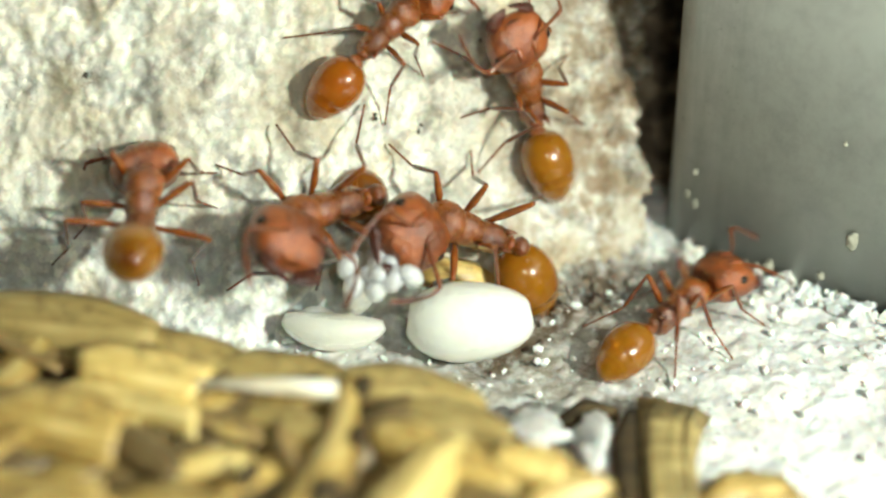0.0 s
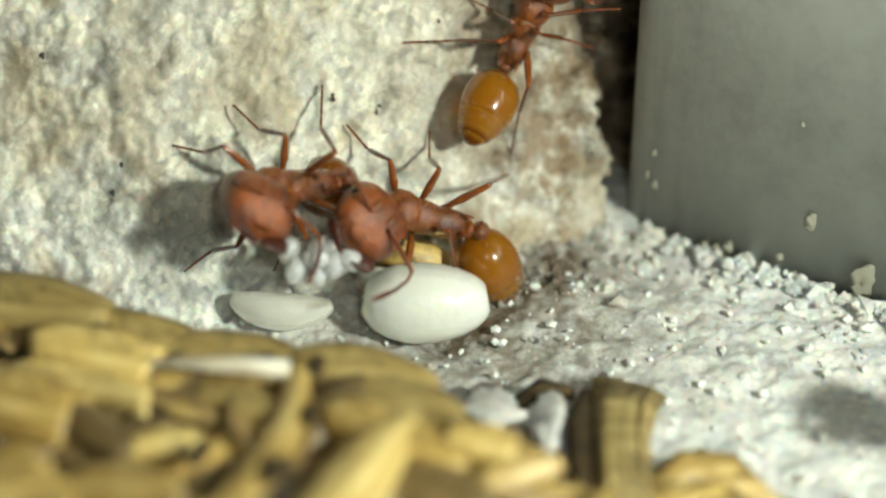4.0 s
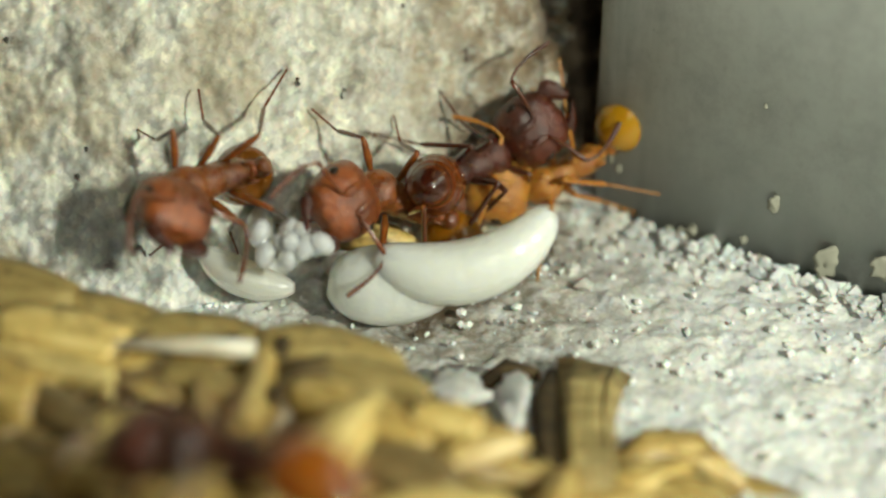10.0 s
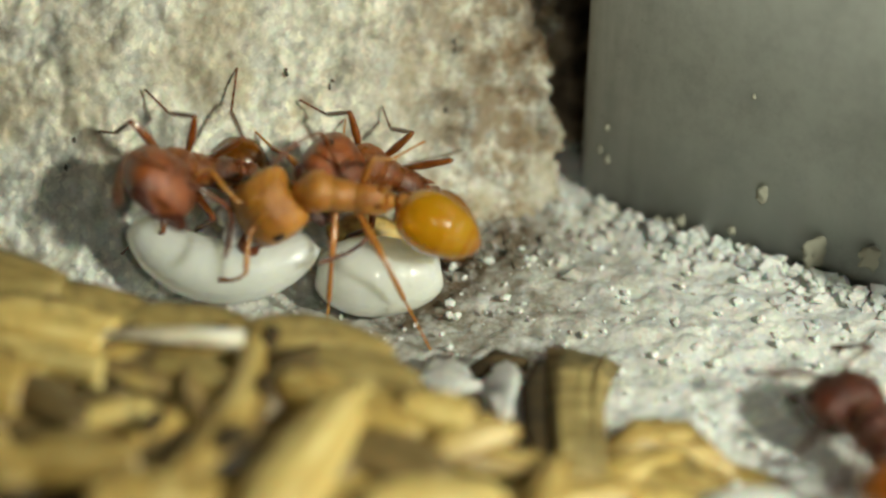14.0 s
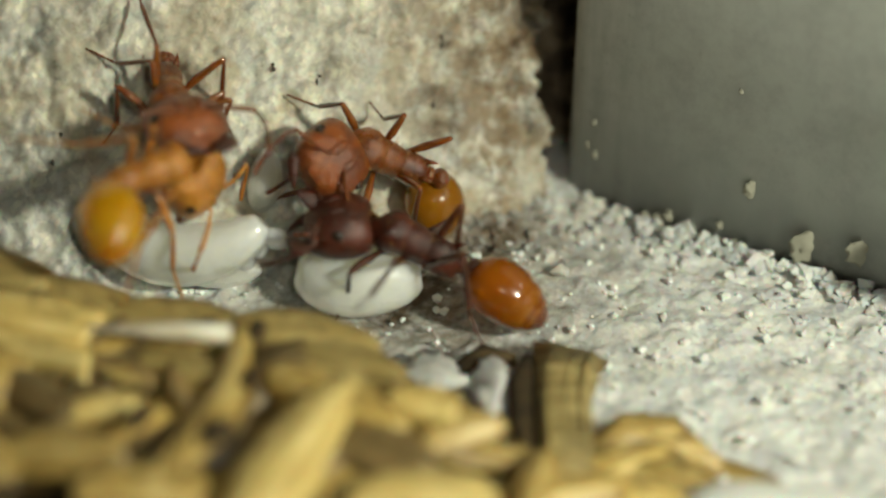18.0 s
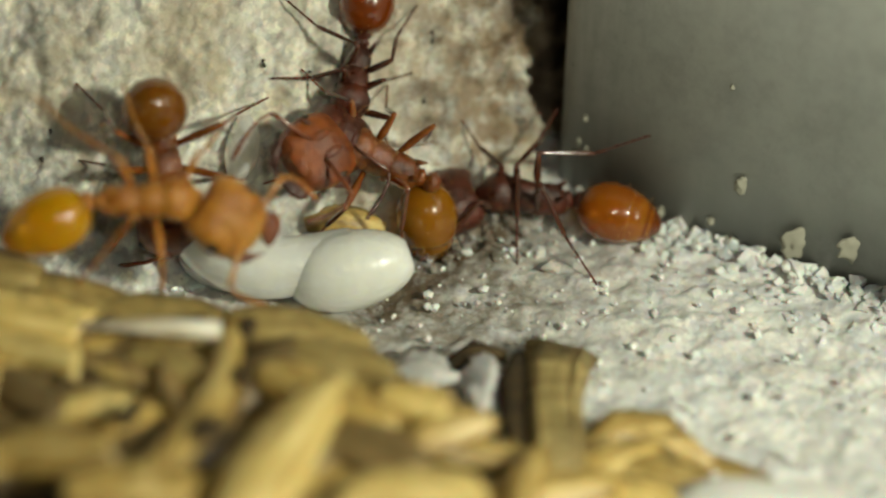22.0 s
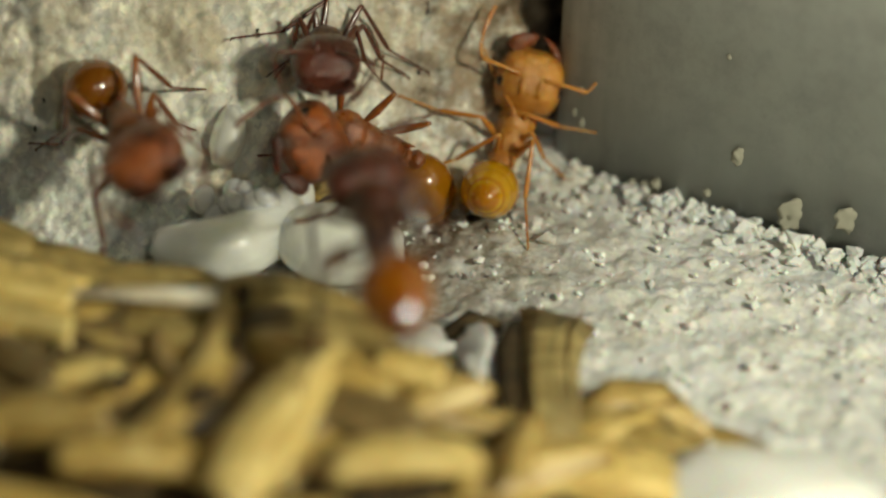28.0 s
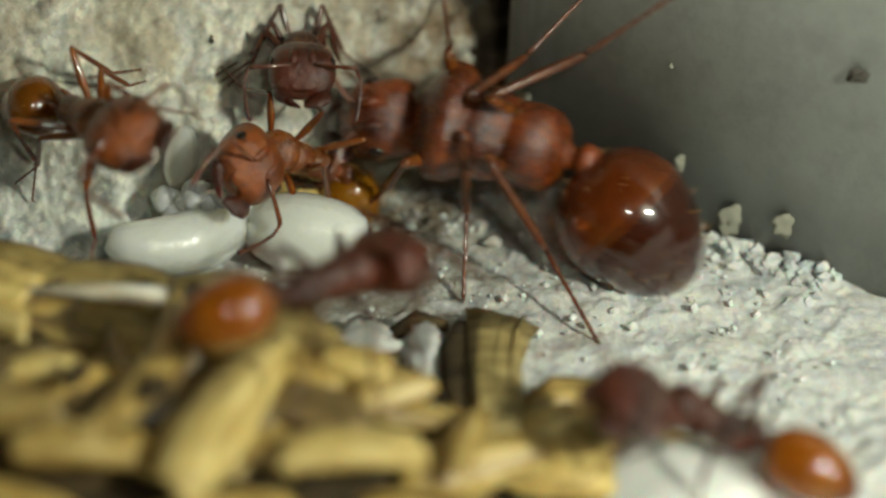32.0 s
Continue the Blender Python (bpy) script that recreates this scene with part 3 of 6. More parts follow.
def build_litter():
    heap = tagged(new("husk_litter"), "heap of dry tan seed husks and straw bits on the floor", "litter")
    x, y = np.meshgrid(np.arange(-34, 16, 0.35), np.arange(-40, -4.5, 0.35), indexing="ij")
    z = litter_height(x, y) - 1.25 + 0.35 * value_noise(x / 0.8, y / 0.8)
    # the bed's dark colour carries the shade of gaps between husks
    base = sheet("litter_bed", np.stack([x, y, z], -1), HUSK_AND_SHADE, heap)
    tagged(base, "litter bed under the husks, coloured dark for gap shade", kind="stuff")
    # the large husks on top: x, y, z, turn, length, half width, sideways bow, straw
    large = [
        (-10.6, -8.1, 3.35, -12, 6.2, 1.15, 0.3, OLIVE_STRAW), (-7.2, -9.2, 2.95, -16, 5.6, 1.1, 0.4, OLIVE_STRAW),
        (-4.4, -9.9, 2.9, -12, 4.8, 0.95, 0.3, OLIVE_STRAW), (-1.4, -10.3, 2.95, -9, 4.8, 0.85, 0.2, OLIVE_STRAW),
        (-0.2, -11.4, 2.95, -18, 3.8, 0.9, 0.5, OLIVE_STRAW), (-8.1, -10.9, 3.0, -14, 4.2, 0.9, 0.8, PALE_STRAW),
        (-7.73, -10.26, 3.4, -13.85, 3.31, 0.87, 0.14, PALE_STRAW), (-6.02, -11.45, 2.88, -17.19, 3.02, 0.52, 0.14, BROWN_STRAW),
        (-5.63, -13.1, 2.93, 10.45, 1.92, 0.54, 0.11, PALE_STRAW), (-6.63, -15.04, 3.28, -6.99, 3.42, 0.73, 0.2, STRAW),
        (-3.21, -13.55, 3.3, 73.14, 6.73, 0.51, -0.6, STRAW), (-1.14, -15.26, 3.33, 64.44, 5.64, 0.96, 0.2, PALE_STRAW),
        (-0.27, -13.1, 3.21, -35.33, 4.01, 0.65, 0.34, STRAW), (1.96, -13.22, 3.01, -20.45, 1.77, 0.65, 0.11, PALE_STRAW),
        (0.81, -14.94, 2.94, -29.68, 2.75, 0.77, 0.26, BROWN_STRAW), (2.83, -13.94, 2.68, 26.71, 2.18, 0.54, 0.11, STRAW),
        (7.06, -11.51, 0.04, 53.89, 3.09, 0.71, 0.14, STRAW), (9.83, -12.48, -0, -23.63, 2.57, 0.65, 0.14, STRAW),
        (-4.52, -16.6, 3.31, 0, 2.93, 0.68, 0.13, STRAW), (1.85, -16.47, 3.04, 6.99, 3.36, 0.69, 0.15, PALE_STRAW),
        (4.6, -15.09, 2.24, 77.03, 2.89, 0.5, 0.13, STRAW), (-4.06, -11.57, 2.95, -26.71, 2.25, 0.41, 0.11, OLIVE_STRAW),
        (-0.03, -11.72, 2.85, -13.85, 2.13, 0.37, 0.08, OLIVE_STRAW), (-7.46, -12.88, 3.15, -39.29, 2.7, 0.61, 0.2, BROWN_STRAW),
        (8.28, -12.84, 0.04, 86.57, 2.97, 0.25, 0.06, HUSK_AND_SHADE), (-9.65, -12.34, 3.61, -17.19, 3.64, 1.09, 0.27, STRAW),
        (-9.58, -15.67, 3.6, 17.19, 3.98, 1.03, 0.26, STRAW),
        (6.8, -13.4, 1.1, 35, 3.2, 0.75, 0.2, STRAW), (8.3, -13.9, 0.85, -20, 2.8, 0.75, 0.1, STRAW), (4.9, -15.2, 1.75, 20, 4.0, 0.9, 0.3, STRAW), (7.3, -15.2, 1.2, -10, 3.6, 0.9, 0.3, PALE_STRAW),
        (9.3, -14.6, 0.6, 15, 2.4, 0.6, 0.2, BROWN_STRAW), (7.6, -12.75, 0.75, -14, 2.2, 0.55, 0.1, OLIVE_STRAW),
    ]
    rs = random.Random(11)
    for i, (px, py, pz, turn, length, w, bow, straw_kind) in enumerate(large):
        ob = mesh_object("husk", *husk_mesh(length, w, rs.uniform(0.3, 0.6), rs.uniform(-0.1, 0.35), i + 40, bow), straw_kind, heap)
        ob.matrix_basis = pose(px * U, py * U, pz * U, rs.gauss(14 if abs(turn) < 50 else 4, 8), rs.gauss(0, 4), turn)
    shapes = [husk_mesh(rs.uniform(3.5, 6.5), rs.uniform(0.6, 1.1), rs.uniform(0.3, 0.6), rs.uniform(0.0, 0.5), i, rs.uniform(-0.5, 0.5)) for i in range(14)]
    data, made = {}, 0
    while made < 60:
        k = rs.randrange(14)
        px, py = rs.uniform(-17, 8.5), rs.uniform(-18, -6)
        m = pose(px, py, float(litter_height(px, py)) - 0.5 + rs.uniform(-0.4, 0.1), (180 if rs.random() < 0.25 else 0) + rs.gauss(0, 20), rs.gauss(0, 7), rs.gauss(25, 38))
        if litter_height(px, py) < 0.7 or rs.random() > 1.15 - 0.05 * abs(py + 10):
            continue
        tips = [m @ Vector(v) for v in shapes[k][0][::9]]
        if any(v.z > litter_height(v.x, v.y) + 0.15 or v.y > litter_edge(v.x) - 0.3 for v in tips):
            continue
        if k not in data:
            ob = mesh_object("husk", *shapes[k], STRAW if k < 9 else BROWN_STRAW, heap)
            data[k] = ob.data
        else:
            ob = new("husk", data[k])
            ob.parent = heap
        ob.matrix_basis = pose(*(c * U for c in m.translation)) @ m.to_3x3().to_4x4()
        made += 1
    return heap


build_litter()


# ---- single bits in the foreground ----
def strip(points, width, thick, mat, name, label, category="straw"):
    """A stiff strip of straw through the points, its flat side up."""
    pts = [Vector(p) for p in points]
    verts, faces = [], []
    for i, p in enumerate(pts):
        d = (pts[min(i + 1, len(pts) - 1)] - pts[max(i - 1, 0)]).normalized()
        a = d.cross(Vector((0, -0.6, 0.8))).normalized() * width[i] / 2
        n = a.cross(d).normalized() * thick
        verts += [tuple(v) for v in (p - a, p - a * 0.5 + n, p + a * 0.5 + n, p + a, p + a * 0.5 - n * 0.4, p - a * 0.5 - n * 0.4)]
    for i in range(len(pts) - 1):
        for k in range(6):
            q, r = i * 6 + k, i * 6 + (k + 1) % 6
            faces.append((q, r, r + 6, q + 6))
    faces += [tuple(reversed(range(6))), tuple(range(len(verts) - 6, len(verts)))]
    ob = mesh_object(name, verts, faces, mat)
    return tagged(ob, label, category) if label else ob


strip([(-6.3, -10.6, 3.3), (-5.0, -10.7, 3.36), (-3.8, -10.8, 3.36), (-2.75, -10.85, 3.3)], (0.2, 0.4, 0.5, 0.5), 0.12, BLEACHED, "straw_splinter", "bleached white straw splinter lying on the husks")
FLAKE = strip([(5.5, -14.2, 1.5), (5.55, -12.6, 1.5), (5.6, -11.2, 1.35), (5.8, -9.6, 1.1), (6.0, -8.5, 0.85)], (1.2, 1.35, 1.4, 1.7, 2.1), 0.14, OCHRE, "straw_flake", "ochre split straw flake standing at the litter edge")
for dx in (-0.42, 0.05, 0.45):
    strip([(5.5 + dx * 0.9, -14.1, 1.63), (5.55 + dx, -12.6, 1.63), (5.6 + dx, -11.2, 1.48), (5.8 + dx * 1.1, -9.6, 1.23), (6.0 + dx * 1.3, -8.6, 0.99)], (0.1, 0.16, 0.18, 0.16, 0.08), 0.02, OCHRE, "fibre", "", "").parent = FLAKE
# dark strip added for the shade along the flake's left side
strip([(4.72, -13.6, 1.25), (4.66, -11.8, 1.2), (4.72, -10.2, 1.1), (4.9, -8.9, 0.95)], (0.7, 1.0, 1.0, 0.5), 0.12, HUSK_AND_SHADE, "dark_husk", "dark brown strip added as shade beside a straw flake", "husk")
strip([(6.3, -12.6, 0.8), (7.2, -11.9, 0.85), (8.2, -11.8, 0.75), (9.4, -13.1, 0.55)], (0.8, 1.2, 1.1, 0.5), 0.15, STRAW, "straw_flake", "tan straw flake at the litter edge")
strip([(3.0, -8.75, 0.5), (3.7, -8.55, 0.75), (4.5, -8.5, 0.55)], (0.4, 0.75, 0.4), 0.2, HUSK_AND_SHADE, "dark_husk", "dark brown curled husk on the white floor", "husk")
strip([(-0.9, -2.9, 1.05), (-0.1, -2.95, 1.3), (0.7, -2.85, 1.05), (1.3, -2.75, 0.8)], (0.5, 0.95, 0.9, 0.4), 0.2, STRAW, "seed_husk", "crumpled golden seed husk under the brood", "husk")


def lump(name, centre, size, mat, seed, label, category, rough=0.25):
    """An uneven lump."""
    bm = bmesh.new()
    bmesh.ops.create_icosphere(bm, subdivisions=3, radius=1.0)
    for v in bm.verts:
        v.co *= 1 + rough * noise.noise(v.co * 1.7 + Vector((seed * 3.1, seed, 0))) + 0.5 * rough * noise.noise(v.co * 4.1 + Vector((seed, 0, seed * 2.3)))
        v.co = Vector((v.co.x * size[0] * U, v.co.y * size[1] * U, v.co.z * size[2] * U))
    me = bpy.data.meshes.new(name)
    bm.to_mesh(me)
    bm.free()
    for p in me.polygons:
        p.use_smooth = True
    me.materials.append(mat)
    ob = new(name, me)
    ob.location = [c * U for c in centre]
    return tagged(ob, label, category)


lump("plaster_lump", (10.4, -15.3, 0.3), (2.8, 1.7, 1.25), GRIT, 3, "rounded white plaster lump on the floor", "plaster lump")

# white lumps added where the bare floor shows through the litter
for i, (x, y, z, w, d) in enumerate([(3.9, -10.0, 0.75, 0.55, 1.3), (2.3, -9.2, 0.55, 0.8, 0.8), (5.3, -7.9, 0.2, 0.4, 0.5)]):
    lump("floor_patch_lump", (x, y, z), (w, d, 0.3), PLASTER_FLOOR, i + 5, "white lump added for bare floor showing between the husks", "plaster chip", 0.7)["group"] = "plaster chips"

# dark lumps laid on top to paint the shaded holes between husks
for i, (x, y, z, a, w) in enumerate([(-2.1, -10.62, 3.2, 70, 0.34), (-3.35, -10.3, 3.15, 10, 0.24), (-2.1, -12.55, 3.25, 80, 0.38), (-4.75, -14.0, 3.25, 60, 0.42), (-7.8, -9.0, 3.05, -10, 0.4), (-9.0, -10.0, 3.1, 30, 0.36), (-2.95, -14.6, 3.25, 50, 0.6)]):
    lump("dark_husk", (x, y, z), (w, w * 0.55, 0.2), HUSK_AND_SHADE, i + 20, "dark brown lump added as a shaded hole among the straw", "husk", 0.6).rotation_euler[2] = radians(a)


def plaster_grains():
    """Loose rounded grains heaped along the foot of the block and in the corner beside the gap."""
    rs = random.Random(8)
    ball = bmesh.new()
    bmesh.ops.create_icosphere(ball, subdivisions=1, radius=1.0)
    shape, sides = [v.co.copy() for v in ball.verts], [[v.index for v in f.verts] for f in ball.faces]
    ball.free()
    verts, faces = [], []
    for i in range(330):
        w = rs.uniform(0.08, 0.22) * (1.6 if rs.random() < 0.12 else 1.0)
        if i < 220:
            u, d = rs.uniform(-0.6, 11), rs.expovariate(2.2)
            x, y = GLASS_FOOT[0] + ALONG[0] * u + FACING[0] * (d + 0.05), GLASS_FOOT[1] + ALONG[1] * u + FACING[1] * (d + 0.05)
        else:
            x, d = rs.uniform(2.6, 6.4), rs.expovariate(1.3)
            y = float(crease(x)) - 0.1 - d
        centre, turn = Vector((x, y, 0.02 + 0.3 * math.exp(-d / 0.7) + rs.uniform(-0.06, 0.08))), rs.uniform(0, 6)
        n = len(verts)
        for c in shape:
            k = w * (1 + 1.1 * noise.noise(c * 1.3 + Vector((turn * 3, i * 1.7, 0))))
            verts.append(tuple((centre + Vector((c.x * k, c.y * k, c.z * k * 0.8))) * U))
        faces += [tuple(n + j for j in f) for f in sides]
    me = bpy.data.meshes.new("plaster_grains")
    me.from_pydata(verts, [], faces)
    me.materials.append(PLASTER_FLOOR)
    return tagged(new("plaster_grains", me), "loose white plaster grains heaped along the block", "plaster grains", kind="stuff")


# crumbs stuck to the foot of the acrylic wall: along it, height, half width, half height
for i, (u, z, w, h) in enumerate([(5.82, 2.31, 0.18, 0.27), (4.99, 0.75, 0.11, 0.14), (3.38, 0.5, 0.15, 0.22), (3.1, 0.2, 0.26, 0.26), (4.69, 0.15, 0.13, 0.18), (5.49, 0.15, 0.2, 0.24),
                                  (7.68, 0.95, 0.46, 0.48), (9.23, 1.33, 0.38, 0.4), (0.87, 1.81, 0.08, 0.13), (0.61, 2.07, 0.05, 0.15), (0.8, 2.91, 0.07, 0.13), (2.65, 0.2, 0.17, 0.17), (5.22, 5.33, 0.06, 0.07)]):
    lump("plaster_crumb", (GLASS_FOOT[0] + ALONG[0] * u + FACING[0] * 0.03, GLASS_FOOT[1] + ALONG[1] * u + FACING[1] * 0.03, z), (w, 0.09, h), CRUMB, i, "pale plaster crumb stuck to the acrylic wall", "crumb", 0.6)["group"] = "crumbs on the acrylic wall"
plaster_grains()
lump("soil_smudge", (15.61, -5.5, 6.72), (0.3, 0.1, 0.2), SPECK, 41, "dark soil smudge on the acrylic wall", "smudge", 0.8)

# dark flecks on the plaster wall
for i, (x, y, z) in enumerate([(-10.01, -1.33, 6.8), (-7.88, -2.79, 4.14), (-8.13, -3.16, 3.45), (-0.76, -0.62, 4.73), (-1.08, -0.89, 4.51), (-0.84, -0.78, 4.58), (-2.06, -0.85, 5.24), (0.93, 1.13, 6.51), (2.74, 1.0, 4.9), (2.49, 0.04, 3.37),
                               (-6.37, -3.27, 3.0), (-3.86, -1.68, 4.9), (-7.48, -2.21, 5.04), (-2.04, -0.93, 5.16)]):
    big = 0.55 + 0.35 * (i in (0, 8, 9))
    lump("soil_fleck", (x, y, z), (0.07 * big, 0.07 * big, (0.07 + 0.05 * (i % 3)) * big), SPECK, i, "tiny dark soil fleck on the plaster wall", "fleck", 1.3)["group"] = "soil flecks"


def build_smear():
    """Brown soil caught in the crease."""
    u, v = np.meshgrid(np.arange(0, 1.001, 0.02), np.arange(-1, 1.001, 0.1), indexing="ij")
    x = 1.9 + 4.0 * u
    wide = (0.5 - 0.2 * u) * (1 + 0.4 * value_noise(u * 9, v * 0)) * np.sin(np.pi * np.clip(u, 0.02, 0.98)) ** 0.5
    y = crease(x) - 0.62 + v * wide
    z = -0.04 + 0.24 * (1 - v * v) * np.sin(np.pi * u) ** 0.5 + 0.12 * value_noise(x / 0.3, y / 0.3)
    return tagged(sheet("soil_smear", np.stack([x, y, z], -1), BROWN_SOIL), "brown soil smeared along the foot of the wall", "soil")


BROWN_SOIL = straw("brown_soil", (0.09, 0.065, 0.04), (0.19, 0.145, 0.095), (0.36, 0.3, 0.22), 0.0)
build_smear()


# ---- ants ----
LEGS, HEADS, GASTERS, FEELERS = {}, {}, {}, {}
# hip x, turn outwards from the side, thigh, shin and foot lengths, reach of the planted foot
GAIT = ((0.58, 46, 1.45, 1.3, 1.15, 2.2), (0.05, -6, 1.5, 1.4, 1.3, 2.1), (-0.45, -48, 1.9, 1.75, 1.65, 2.9))
ANKLE = 28


def shorter(sections):
    return [(x * 0.8, *rest) for x, *rest in sections]


def squared(sections, sides=22, power=2.6, dent=0.0):
    """A closed body along x with rounded-square sections (x, z, half width, half height); dent hollows its rear."""
    verts, faces = tube(sections, sides)
    for i, (x, z, w, h) in enumerate(sections):
        for k in range(sides):
            a = 2 * math.pi * k / sides
            c, s = math.cos(a), math.sin(a)
            r = (abs(c) ** power + abs(s) ** power) ** (-1 / power)
            back = dent * max(0.0, 1 - i / 4) * (1 - abs(c) ** 1.5)
            verts[i * sides + k] = (x + back, w * r * c, z + h * r * s)
    return verts, faces


def blade(points, half, thick, sides=10):
    """A flattened, bent piece through the points, wide across y."""
    verts, faces = [], []
    for (x, y, z), w, t in zip(points, half, thick):
        for k in range(sides):
            a = 2 * math.pi * k / sides
            verts.append((x + w * 0.5 * math.cos(a), y + w * math.cos(a), z + t * math.sin(a)))
    n = len(points)
    for i in range(n - 1):
        for k in range(sides):
            a, b = i * sides + k, i * sides + (k + 1) % sides
            faces.append((a, b, b + sides, a + sides))
    faces += [tuple(reversed(range(sides))), tuple(range((n - 1) * sides, n * sides))]
    return verts, faces


def beaded(points, radii, beads, sides=7):
    """A bent rod of short joints, each a little swollen at its end."""
    pts, far = [Vector(p) for p in points], []
    for i in range(beads * 3 + 1):
        f = i / (beads * 3) * (len(pts) - 1)
        k = min(int(f), len(pts) - 2)
        r = radii[k] + (radii[k + 1] - radii[k]) * (f - k)
        far.append((pts[k].lerp(pts[k + 1], f - k), r * (0.74, 1.0, 1.1)[i % 3]))
    return rod([p for p, r in far], [r for p, r in far], sides)


def bristles(sections, count, size, seed):
    """Fine short hairs standing on a body of sections (x, z, half width, half height)."""
    rs = random.Random(seed)
    verts, faces = [], []
    for _ in range(count):
        i = rs.randrange(1, len(sections) - 1)
        x, z, w, h = sections[i]
        a = rs.uniform(0.1, math.pi - 0.1)
        foot = Vector((x + rs.uniform(-0.1, 0.1), 0.97 * w * math.cos(a), z + 0.97 * h * math.sin(a)))
        tip = foot + Vector((rs.uniform(-0.4, 0.2), math.cos(a), math.sin(a))) * size * rs.uniform(0.6, 1.2)
        n = len(verts)
        verts += [tuple(foot + Vector(d) * 0.014) for d in ((1, 0, 0), (-0.5, 0.87, 0), (-0.5, -0.87, 0))] + [tuple(tip)]
        faces += [(n, n + 1, n + 3), (n + 1, n + 2, n + 3), (n + 2, n, n + 3)]
    return verts, faces


def build_head(s, shell, legs, ant, queen, seed):
    """The head, hung from the neck: broad skull hollowed behind, face plate, jaws, eyes and elbowed feelers."""
    wide = 0.9 if queen else 1.0
    skull = [(0.1, 0.0, 0.5, 0.34), (0.03, 0.0, 0.74, 0.46), (0.14, 0.01, 0.9, 0.58), (0.38, 0.02, 1.0, 0.7), (0.7, 0.02, 1.05, 0.78), (1.02, 0.0, 1.06, 0.79), (1.32, -0.04, 1.02, 0.72), (1.58, -0.1, 0.93, 0.58), (1.76, -0.16, 0.8, 0.43), (1.86, -0.2, 0.64, 0.3), (1.9, -0.22, 0.4, 0.18)]
    skull = [(x, z, w * wide, h * wide) for x, z, w, h in skull]
    head = mesh_object("head", *grown(squared(skull, 26, 2.35, 0.16), s), shell, ant)
    head.location = ((1.12 / 0.7 if queen else 1.2) * s * U, 0, 0.08 * s * U)
    HEADS[ant] = head
    mesh_object("bristles", *grown(bristles(skull, 22, 0.2, seed), s), HAIR, head)
    plate = [(1.34, 0.42, 0.3, 0.16), (1.5, 0.32, 0.42, 0.18), (1.7, 0.16, 0.46, 0.16), (1.86, 0.0, 0.42, 0.14), (1.95, -0.1, 0.3, 0.1)]
    mesh_object("clypeus", *grown(squared([(x, z, w * wide, h) for x, z, w, h in plate], 14, 2.4), s), shell, head)
    FEELERS[ant] = []
    for side in (1, -1):
        eye = tube([(-0.2, 0, 0.05, 0.03), (-0.15, 0, 0.12, 0.08), (0, 0, 0.17, 0.12), (0.15, 0, 0.12, 0.08), (0.2, 0, 0.05, 0.03)], 12)
        ob = mesh_object("eye", *grown(eye, s * 0.9), EYE, head)
        ob.matrix_basis = pose(1.02 * s * U, 0.93 * wide * side * s * U, 0.36 * s * U, -52 * side, 0, 0)
        lobe = rod([(0.78, 0.3 * side, 0.7), (1.0, 0.27 * side, 0.72), (1.3, 0.28 * side, 0.6), (1.5, 0.34 * side, 0.42)], [0.05, 0.12, 0.15, 0.07], 8)
        mesh_object("frontal_lobe", *grown(lobe, s), shell, head)
        jaw = blade([(1.68, 0.62 * side, -0.3), (1.86, 0.68 * side, -0.34), (2.08, 0.56 * side, -0.38), (2.26, 0.34 * side, -0.42), (2.38, 0.12 * side, -0.45)], [0.18, 0.26, 0.3, 0.26, 0.08], [0.14, 0.17, 0.15, 0.11, 0.05])
        jaw = mesh_object("mandible", *grown(jaw, s), DARK if shell in (RED, CRIMSON) else RED if shell is PALE else shell, head)
        scape = rod([(0, 0, 0), (0.16, 0.2 * side, 0.1), (0.3, 0.62 * side, 0.17), (0.42, 1.15 * side, 0.2), (0.46, 1.32 * side, 0.18)], [0.09, 0.055, 0.06, 0.075, 0.07], 8)
        feeler = mesh_object("antenna", *grown(scape, s), legs, head)
        feeler.location = (1.38 * s * U, 0.3 * wide * side * s * U, 0.5 * s * U)
        whip = beaded([(0.46, 1.32 * side, 0.18), (0.78, 1.42 * side, 0.06), (1.2, 1.4 * side, -0.16), (1.6, 1.3 * side, -0.38), (1.95, 1.18 * side, -0.52)], [0.045, 0.05, 0.055, 0.085, 0.06], 10)
        mesh_object("funiculus", *grown(whip, s), legs, feeler)
        FEELERS[ant].append(feeler)
    return head


